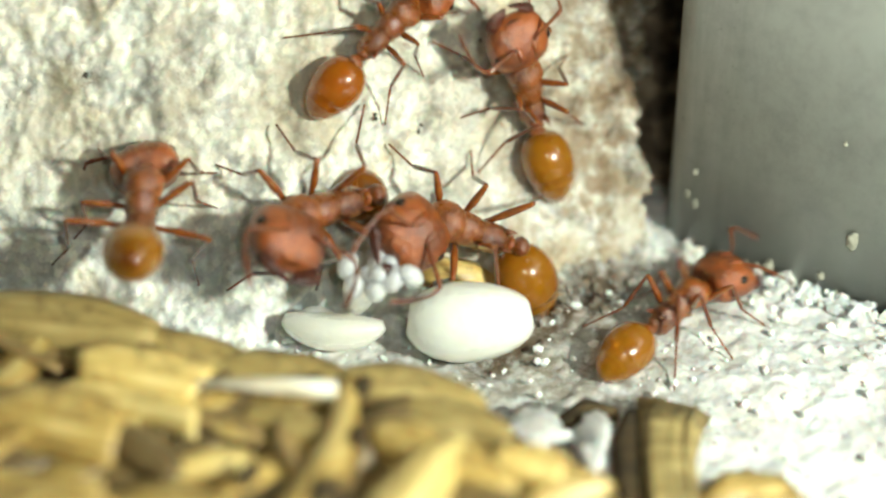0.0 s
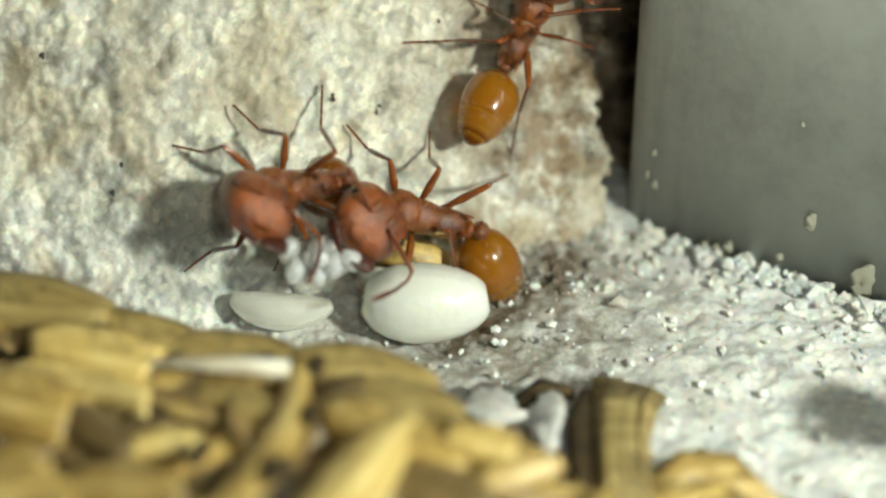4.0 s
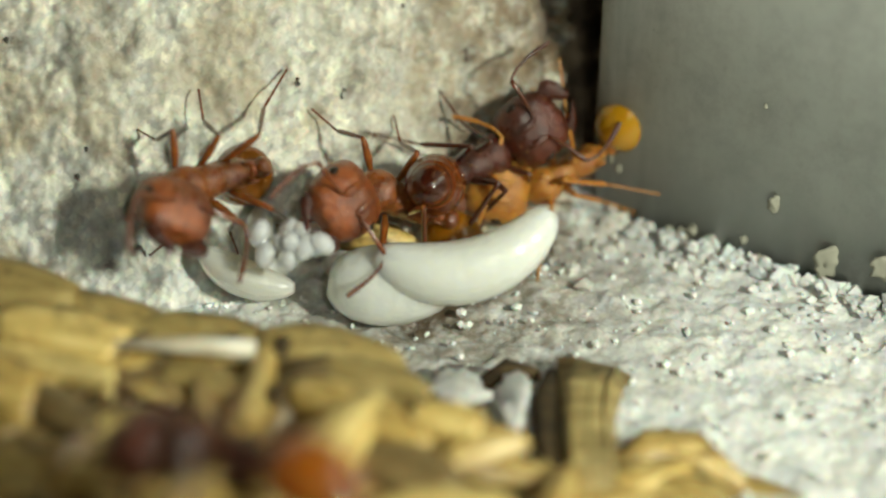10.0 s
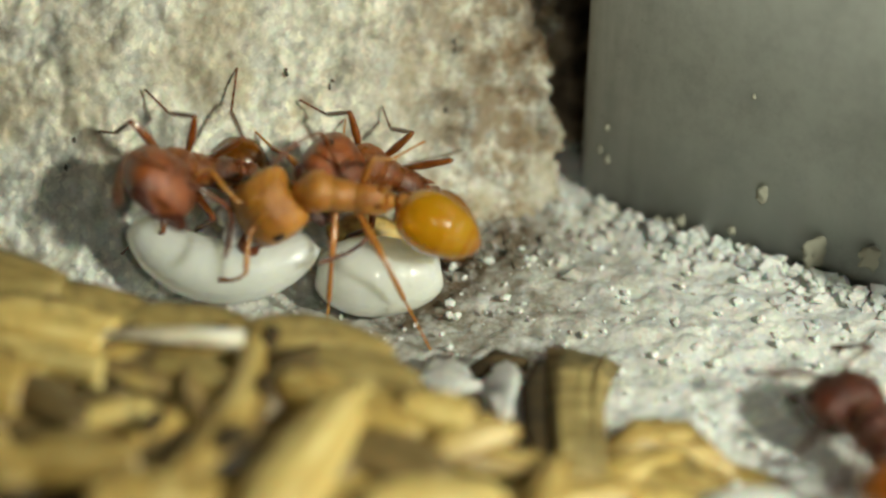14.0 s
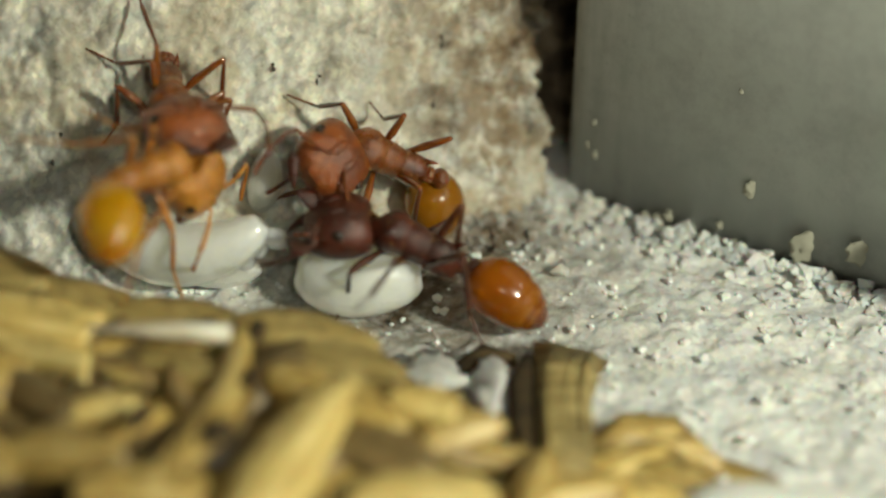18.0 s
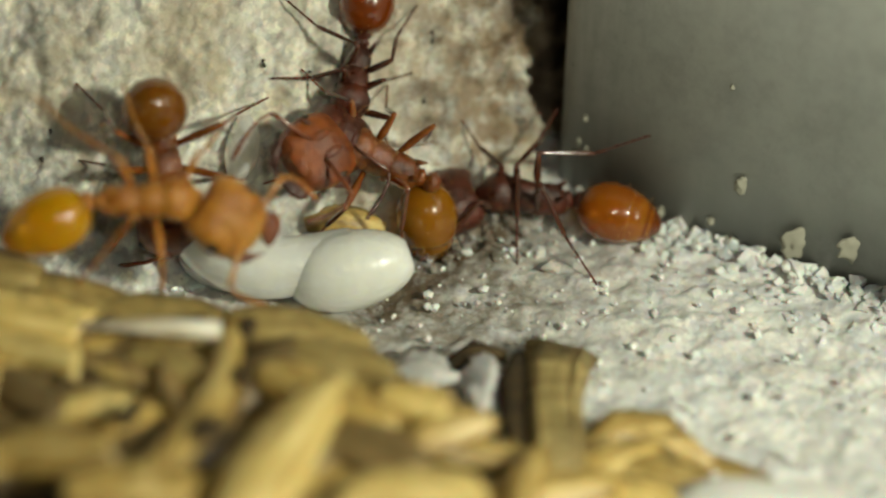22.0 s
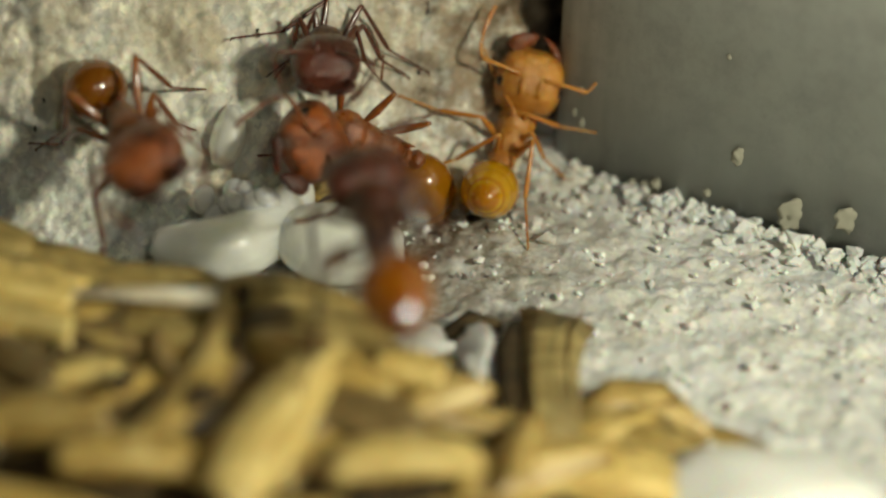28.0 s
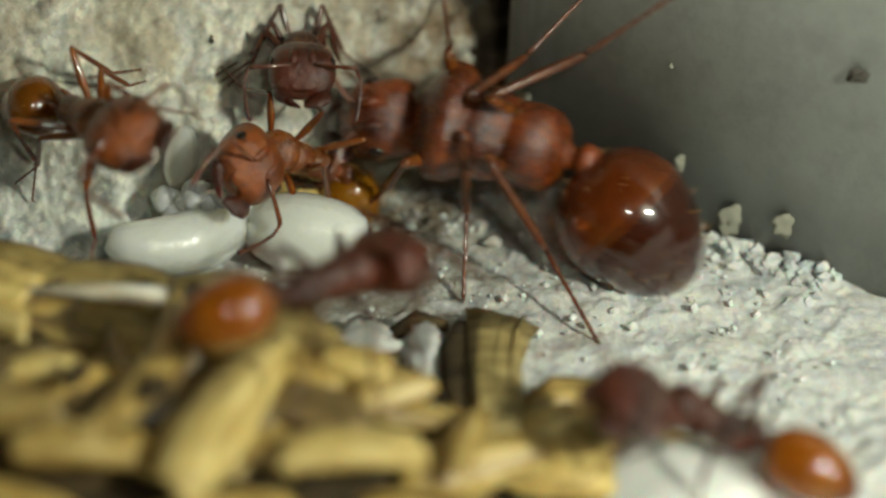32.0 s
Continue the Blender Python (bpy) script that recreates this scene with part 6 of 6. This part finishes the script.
    creep(worker_j, [
        (0, 19.5, -20.5, 1.3, 0, 0, 130), (12, 16, -17.5, 1.3, 0, 0, 125), (12.8, 12.9, -14.6, 1.3, 0, 0, 115),
        (13.3, 13.2, -13.1, 1.3, 0, 0, 110), (14.5, 12.9, -12.8, 1.3, 0, 0, 112), (15.6, 11.3, -9.3, 1.4, 0, -10, 118),
        (16.5, 8.87, -5.68, 1.54, -0.75, -33.48, 126.03), (17, 4.78, -4.43, 1.27, -0.47, -15.77, 157.51),
        (17.5, 2.91, -5.16, 1.76, -1.02, -11.82, 164.68), (18, 1.83, -5.67, 2.34, -1.86, -17.47, 165.19),
        (18.5, -2.29, -10.43, 5.63, -0, -6.98, 160.51), (19, -5.46, -9.54, 5.64, -0.01, -17.94, 167.69),
        (19.5, -9.21, -5.24, 2.46, -54.75, 1.84, 164.59), (20.5, -15.32, -5.22, 2.59, -57.42, 9.32, 155.55),
        (32, -15.48, -9.43, 4.37, -0.01, 11.74, 152.3),
    ], [
        (0, 0, 0, 0), (13.3, 0, 4, 8), (14.5, 0, 8, -4), (16.5, -3.09, 20.92, -11.63), (17, -0.21, 13.7, -1.06), (17.5, -0.34, 4.1, -2.86),
        (18, 3.25, 11.44, 17.64), (18.5, -1.75, -15.18, 34.18), (19, -1.54, 9.51, -9.24), (19.5, -2.71, -54.78, 5.96), (20.5, -0.15, -12.16, 6.58),
        (32, 1.04, -0.02, 12.37),
    ], [
        (0, 0, 0, 0), (13.3, 0, -8, 6), (14.5, 0, -6, 0), (16.5, -0.46, -12.66, 6.22), (17, -0.02, -8.42, 0.57), (17.5, 0.01, -3.14, 1.53),
        (18, 0.26, -7.35, -9.53), (18.5, -1.86, 7.35, -18.25), (19, -0.08, -6.14, 4.96), (19.5, -1.5, 41.59, -3.64), (20.5, -0.29, 5.48, -3.45),
        (32, -0.19, -0.96, -6.62),
    ])
    creep(worker_k, [
        (0, 21.2, -10.31, 9.18, -87.57, -16.99, 139.78), (18.5, 18.91, -8.87, 6.88, -88.42, -18.18, 143.01),
        (19.5, 11.2, -4.05, 2.91, -94.17, -46.13, 155.47), (20, 7.79, -1.96, 1.25, -48.91, 0.56, 137.98),
        (20.5, 7.09, -1.52, 1.5, -52.31, -22.62, 125.99), (21, 6.31, -1.03, 3.18, -131.56, -60.48, -159.81),
        (21.5, 5.72, -0.99, 1.43, -49.3, -17.31, 172.3), (22, 5.26, -1.78, 1.17, -21.22, -0.8, 173.75),
        (22.5, 4.33, -4.17, 1.46, -1.49, 4.95, 178.67), (23, 2.96, -6.46, 2.15, -0.17, 8.77, 158.39),
        (23.5, 1.03, -11.14, 5.44, -0, -19.15, -170.53), (24, 1.64, -12.43, 5.27, 0, 18.25, 91.87), (24.5, 1.33, -12.32, 5.56, 0, 17.92, 101.05),
        (25, 0.41, -11.64, 5.83, -0, 3.71, 117.78), (26, 1.5, -11.8, 5.7, 0, 0.82, 97.36), (28.5, 1.2, -11.41, 5.77, 0, 2, 98.94),
        (29, 1.07, -11.52, 5.8, 0, -5.12, 102.61), (29.5, 0.28, -10.73, 5.84, -0, -9.25, 114.27), (30, -0.22, -12.04, 5.43, -0, 9.79, 121.52),
        (30.5, 0.09, -12.9, 5.04, 0, 11.68, 109.69), (31, -0.11, -13.26, 5.03, -0, 15.59, 118.44), (31.3, 0.23, -13.16, 5.05, 0, 21.14, 85.01),
        (31.6, 0.83, -13.11, 5.05, 0, 17.67, 56.11), (32, 1.42, -12.58, 4.93, 0, 6.09, 34.87),
    ], [
        (0, 6.08, -53.81, -13.7), (18.5, 4.29, -54.43, -9.52), (19.5, 0.57, 7.94, 3.71), (20, 5.04, 5.61, 36.69), (20.5, 8.84, -52.15, -20.73),
        (21, 1.24, -19.81, -13.41), (21.5, -4.06, -30.6, 20.71), (22, 3.04, 6.91, 20.91), (22.5, 0.3, -2.7, 4.91), (23, -2.76, -16.24, 44.29),
        (23.5, -17.26, 28.74, -48.98), (24, -0, -9.69, 8.83), (24.5, 1.01, -3.59, 18.88), (25, 0.5, 19.26, 2), (26, 0.09, -8.08, 6.69),
        (28.5, -0.07, -0.1, -0.82), (29, 0.14, 2.85, 1.31), (29.5, -0.23, 4.43, -1.88), (30, 0.69, 4.17, 5.7), (30.5, -0.07, -0.48, -0.88),
        (31, 0.32, 1.42, 3.37), (31.3, 2.38, 13.48, 11.84), (31.6, 1.15, 2.64, 10.67), (32, 3.88, 12.21, 20.29),
    ], [
        (0, 2.79, 37.93, 7.41), (18.5, 1.07, 29.02, 3.65), (19.5, 0.02, -5.24, -1.99), (20, 0.05, -4.54, -20.3), (20.5, 13.57, 56.13, 24.02),
        (21, 0.83, 9.54, 6.91), (21.5, -1.77, 15.43, -10.28), (22, 0.06, -4.87, -11.32), (22.5, -0.11, 0.49, -2.61), (23, -2.63, 8.18, -23.96),
        (23.5, -13.21, -30.42, 52.01), (24, -0.34, 4.19, -4.65), (24.5, -0.46, 0.93, -10.12), (25, 0.07, -11.59, -1.07), (26, -0.23, 3.34, -3.53),
        (28.5, 0.01, -0.88, 0.44), (29, -0.01, -2.47, -0.7), (29.5, 0.01, -3.32, 1.01), (30, -0.03, -3.19, -3.05), (30.5, 0.01, -0.68, 0.47),
        (31, -0.04, -1.7, -1.8), (31.3, 0.23, -8.39, -6.36), (31.6, -0.09, -2.39, -5.72), (32, 0.35, -7.85, -10.99),
    ])
    creep(worker_m, [
        (0, -2.37, 4.28, 15.74, -1.19, 45.2, -85.16), (20.3, 0.7, 2.23, 10, -7.12, 44.36, -84.72), (21, 0.81, 0.91, 7.64, -15.66, 45.9, -84.5),
        (21.5, 0.89, 0.03, 6.14, -13.85, 47.24, -81.44), (22, 0.42, -1.08, 4.58, -34.41, 35.67, -103.86),
        (22.5, 0.38, -1.11, 4.16, -41.14, 22.63, -108.71), (23, -0.79, -1.32, 3.75, -1.28, -27.47, -89.85),
        (24, -0.98, -1.29, 3.61, -1.14, -27.26, -89.05), (25, -0.1, -0.91, 4.02, -0.85, -27.38, -87.62),
        (26, 0.32, -1.35, 4.25, -0.85, -27.05, -87.52), (29, -0.33, -1.25, 4.96, -1.09, -26.79, -88.44),
        (30, 0.45, -1.38, 4.18, -0.59, -26.01, -87.12), (31, 0.61, -0.91, 4.97, -1.03, -26.41, -88.18),
        (32, 0.51, -1.02, 4.75, -0.99, -25.76, -88.17),
    ], [
        (0, 1.1, -25, -7.81), (20.3, 1.02, -24.4, -7.54), (21, 0.66, -17.34, -9.54), (21.5, 0.04, -6.75, 1.5), (22, 1.4, -21.02, -13.53),
        (22.5, 10.71, -50.15, -26.41), (23, 0, 15.78, -6.78), (24, 0, 17.34, -3.62), (25, 0, 16.41, 1.86), (26, 0, 18.58, 2.05),
        (29, 0, 20.3, -1.55), (30, 0, 25.14, 3.74), (31, 0, 22.59, -0.54), (32, 0, 26.89, -0.32),
    ], [
        (0, 0.81, 15.3, 4.78), (20.3, 0.73, 14.34, 4.47), (21, 0.8, 10.75, 6.09), (21.5, -0.07, 4.57, -0.9), (22, 2.07, 17.33, 10.95),
        (22.5, 35.78, 64.99, 52.24), (23, 0, 0, 0), (24, 0, 0, 0), (25, 0, 0, 0), (26, 0, 0, 0), (29, 0, 0, 0), (30, 0, 0, 0), (31, 0, 0, 0),
        (32, 0, 0, 0),
    ])
    creep(worker_n, [
        (0, 19.7, -11.85, 2.33, -8.42, 17.9, 121.12), (29.5, 18.43, -15.15, 2.33, -0.01, 18.56, 120.53),
        (30.5, 13.93, -15.15, 2.32, -0, 15.24, 131.85), (31, 10.34, -14.92, 2.38, -0, -11.84, 165.49),
        (31.5, 9.59, -15.33, 2.83, -0, -15.09, 171.41), (32, 10.33, -14.77, 2.37, -0, -16.33, 167.95),
    ], [
        (0, -0.2, 9.4, -1.21), (29.5, -0.31, 8.48, -1.97), (30.5, 0.9, 6.4, 6.44), (31, -1.28, -14.05, 31.76), (31.5, -6.42, -23.28, 48.69),
        (32, -2.85, -16.27, 45.4),
    ], [
        (0, -0.01, -6.03, 0.65), (29.5, -0.01, -5.53, 1.06), (30.5, 0, -4.41, -3.45), (31, -1.63, 6.68, -16.95), (31.5, -3.84, 12.48, -25.89),
        (32, -2.71, 8.22, -24.61),
    ])
    creep(queen, [
        (0, 23.46, -13.08, 9.33, -90.59, 4.22, 140.09), (29.5, 22.53, -12.53, 6.02, -98.01, 15.55, 120.25),
        (31, 16.09, -8.41, 3.38, -57.73, 16.36, 149.79), (31.3, 15.03, -7.81, 3.07, -57.46, 12.81, 148.72),
        (31.6, 11, -6.45, 3.95, -46.19, -13.04, 148.7), (31.8, 8.07, -5.42, 3.88, -41.93, -7.31, 158),
        (32, 5.82, -2.96, 3.29, -47.94, -5.44, 159.61),
    ], [
        (0, 11.75, -48.23, -30.48), (29.5, 6.37, 19.21, 25.12), (31, 0, 43.53, 11.98), (31.3, 0, 40.52, 8.85), (31.6, 0, -3.49, 26.24),
        (31.8, 0, -2.06, 23.88), (32, 0, 1.35, 21.05),
    ], [
        (0, 18.69, 53.97, 34.12), (29.5, 3.04, -18.31, -23.99), (31, 0, 0, 0), (31.3, 0, 0, 0), (31.6, 0, -6.64, -14.54),
        (31.8, 0, -10.95, -22.02), (32, 0, -13.55, -29.97),
    ])
    walk(grub_fat, steps([
        (0, 0.62, -5.09, 1.08, -35.03, -1.59, 1.27), (1, 0.63, -5.13, 1.08, -35.25, -1.59, 1.46), (2, 0.61, -5.12, 1.09, -34.97, 0.08, 0.18),
        (3, 0.58, -5.13, 1.07, -35.1, 0.02, 0.05), (6, 0.58, -5.09, 1.1, -35.15, -0.07, -0.19), (7, 0.58, -5.15, 1.1, -35.04, -0.12, -0.48),
        (8, 0.56, -5.12, 1.09, -34.98, -0.18, -0.62), (9, 0.6, -5.15, 1.07, -34.85, -0.27, -0.77), (10, 0.57, -5.07, 1.07, -34.87, -0.29, -0.85),
        (11, 0.57, -4.92, 1.09, -34.77, -0.45, -1.1), (12, 0.52, -5.34, 1.1, -34.85, -0.39, -1.1), (13, 0.54, -4.94, 1.1, -34.75, -0.48, -1.17),
        (14, 0.57, -5.13, 1.09, -34.88, -0.46, -1.23), (16.5, 0.51, -5.1, 1.09, -34.96, -0.62, -1.45), (17, 0.48, -4.96, 1.09, -34.9, 1, -2.66),
        (18, 0.35, -5.35, 1.07, -34.92, 1.02, -2.59), (19, 0.96, -5.09, 1.09, -35.05, -0.49, -1.38), (20, 0.57, -5.05, 1.1, -34.87, -0.5, -1.46),
        (21, 0.6, -5.17, 1.08, -35.03, -4.68, 1.36), (22, 0.37, -5.2, 1.08, -35.51, -8.87, 4.15), (23, 0.12, -5.31, 1.07, -35.23, -7.24, 2.97),
        (24, 0.56, -4.73, 1.08, -35.35, 9.08, -8.63), (25, 0.66, -4.83, 1.08, -35.2, 7.48, -7.45), (26, 0.38, -5.45, 1.08, -35.36, 5.89, -6.25),
        (29, 0.27, -5.32, 1.07, -35.27, 5.5, -6.39), (30, 0.84, -4.33, 1.08, -35.26, 10.32, -10), (31, 0.61, -5.06, 1.09, -34.79, 4.79, -7.19),
        (32, 0.71, -4.73, 1.08, -34.47, 2.36, -5.36),
    ]))
    walk(grub_long, steps([
        (0, 4.4, 0.17, 14.35, -35.11, -4.04, 3), (6.5, 6.07, -0.89, 12.37, -35.19, -4.23, 2.58), (7.5, 6.07, -0.9, 7.32, -35.19, -6.69, 4.13),
        (8, 6.45, -1.46, 2.86, -56.4, -37.66, 31.94), (8.5, 6.43, -2.52, 1.49, -48.15, -33.51, 26.6), (9, 5.92, -3.62, 1.49, -40.84, -29.09, 21.83),
        (9.5, 4.18, -4.77, 1.7, -36.77, -18.25, 12.19), (10, 2.8, -5.5, 1.88, -35.72, -11.74, 7.27), (10.5, 0.77, -6.07, 2.09, -34.84, -5.19, 2.54),
        (11, -0.6, -6.72, 2.39, -34.8, 2.01, -2.81), (11.5, -0.71, -6.74, 2.39, -34.95, 6.1, -5.74), (12, 1.76, -6.39, 1.69, -22.57, -9.39, -50.68),
        (12.5, 1.2, -6.55, 2.18, -28.17, -12.48, -35.53), (13, 0.4, -6.26, 2.18, -35.28, 9.36, -8.06), (14, -3.79, -5.52, 1.59, -35, 4.46, -4.66),
        (14.5, -4.64, -5.44, 1.83, -34.93, 4.49, -4.64), (16.5, -7.78, -5, 2.96, -36.87, 17.28, -14.44),
        (17, -8.59, -5.12, 2.87, -35.73, 11.62, -10.21), (17.5, -7.55, -5.16, 2.68, -35.36, 9.18, -8.41),
        (18, -4.7, -5.08, 1.69, -33.51, -5.13, -16.61), (19, -2.87, -5.09, 1.18, -35.1, 2.78, -3.68), (20, -2.78, -4.93, 1.34, -33.5, -5, -16.61),
        (21, -2.08, -5.07, 1.19, -35.25, 7.61, -7.26), (22, -1.99, -5.15, 1.18, -35.09, 3.39, -4.51), (23, -2.48, -5.11, 1.19, -34.6, 5.03, 6.58),
        (24, -1.61, -5.05, 1.18, -34.66, 6.58, 5.39), (25, -2.36, -4.95, 1.2, -33.73, 12.95, 13.31), (26, -2.41, -5.29, 1.19, -50, 8, 25),
        (29, -2.18, -5.32, 1.18, -60, 0, 38), (30, -2.13, -4.98, 1.2, -60, 0, 38), (31, -2.11, -5.24, 1.18, -60, 0, 38),
        (32, -2.27, -5.15, 1.18, -60, 0, 38),
    ]))
    walk(grub_small, steps([
        (0, -3.19, -5.09, 0.72, -35.08, 3.33, -2.17), (1, -3.22, -5.1, 0.75, -35.3, 3.31, -2), (3, -3.46, -5.04, 0.73, -35.16, 3.29, -2.25),
        (6, -3.41, -5.14, 0.75, -35.21, 3.2, -2.49), (8, -3.43, -5.16, 0.74, -35.11, 4.73, -4.06), (9, -3.77, -4.74, 0.96, -36.48, 16.03, -12.5),
        (10, -3.54, -4.65, 1.04, -36.85, 17.61, -13.83), (12, -3.51, -4.74, 0.85, -36.13, 14.3, -11.6),
        (13, -3.91, -4.72, 1.08, -36.01, 14.23, -11.64), (14, -4.03, -4.74, 1.07, -35.24, 7.73, -6.98),
        (17, -4.06, -4.71, 1.04, -35.24, 7.55, -7.26), (20, -3.1, -4.4, 0.4, -35, 7, -7.5), (32, -3.0, -4.3, 0.4, -34.68, 6.48, -8.2),
    ]))
    walk(grub_upright, steps([
        (0, -2.43, -3.75, 1.46, -75.99, -53.75, 72.97), (14, -3.26, -3.6, 2.17, -76.77, -54.03, 72.25),
        (16.5, -2.44, -2.84, 3.01, -70.61, -52.6, 64.22), (18, -2.27, -2.95, 2.7, -77.03, -54.04, 72.24),
        (20, -2.55, -2.85, 3.07, -76.82, -54.05, 72.06), (21, -2.62, -2.61, 3.52, -76.96, -54.04, 72.12),
        (22, -2.62, -2.65, 3.48, -77.22, -53.95, 72.2), (24, -2.73, -2.7, 3.37, -77.22, -54.14, 72.12),
        (25, -2.85, -2.84, 3.26, -70.68, -52.73, 64.02), (26, -2.84, -2.88, 3.22, -70.78, -52.44, 64.17),
        (29, -2.9, -3.01, 3.01, -75.15, -53.52, 69.24), (30, -2.98, -3.07, 2.96, -77.82, -54.48, 72.36),
        (31, -2.83, -3.21, 2.57, -78.86, -54.59, 72.54), (32, -2.87, -3.18, 2.63, -78.72, -54.79, 72.54),
    ]))
    walk(grub_tiny, steps([
        (0, -3.67, -4.73, 1, -35.01, 0.05, 0.12), (26, -3.5, -4.4, 1.52, -35.15, -0.65, -1.63), (28.5, -3.43, -4.22, 1.81, -35.16, 3.17, -4.68),
        (29, -3.23, -4.11, 1.9, -35.14, 3.05, -4.66), (30, -3.22, -4.09, 1.87, -34.66, 2.94, -4.81), (31, -3.21, -4.14, 1.83, -34.65, 0.68, -4.34),
        (32, -3.24, -4.12, 1.86, -34.43, 0.71, -4.23),
    ]))
    walk(egg_clump, steps([
        (0, -2.01, -5.37, 2.67, -35.01, 0.05, 0.12), (1, -2.28, -5.4, 2.74, -35.23, 0.05, 0.31), (3, -2.4, -5.49, 2.68, -35.1, 0.02, 0.05),
        (6, -2.45, -5.55, 2.54, -35.15, -0.07, -0.19), (7, -2.44, -5.56, 2.61, -35.04, -0.12, -0.48), (8, -2.32, -5.5, 2.62, -34.98, -0.18, -0.62),
        (10, -2.29, -5.51, 2.61, -34.87, -0.29, -0.85), (11, -2.46, -5.39, 2.85, -34.77, -0.45, -1.1), (12, -2.62, -5.4, 2.95, -34.85, -0.39, -1.1),
        (13, -2.83, -5.42, 3, -34.75, -0.48, -1.17), (14, -2.83, -5.46, 2.94, -34.88, -0.46, -1.23),
        (16.5, -2.05, -4.7, 2.1, -55.05, -45.66, 43.77), (17, -2.18, -4.78, 2.06, -47.8, -39.46, 33.07),
        (18, -2.88, -5.17, 1.85, -35.39, -8.8, 4.32), (20, -2.88, -4.89, 1.71, -35.33, -8.69, 4.31), (32, -2.58, -4.71, 1.83, -35.04, -9.99, 3.19),
    ]))


motions()
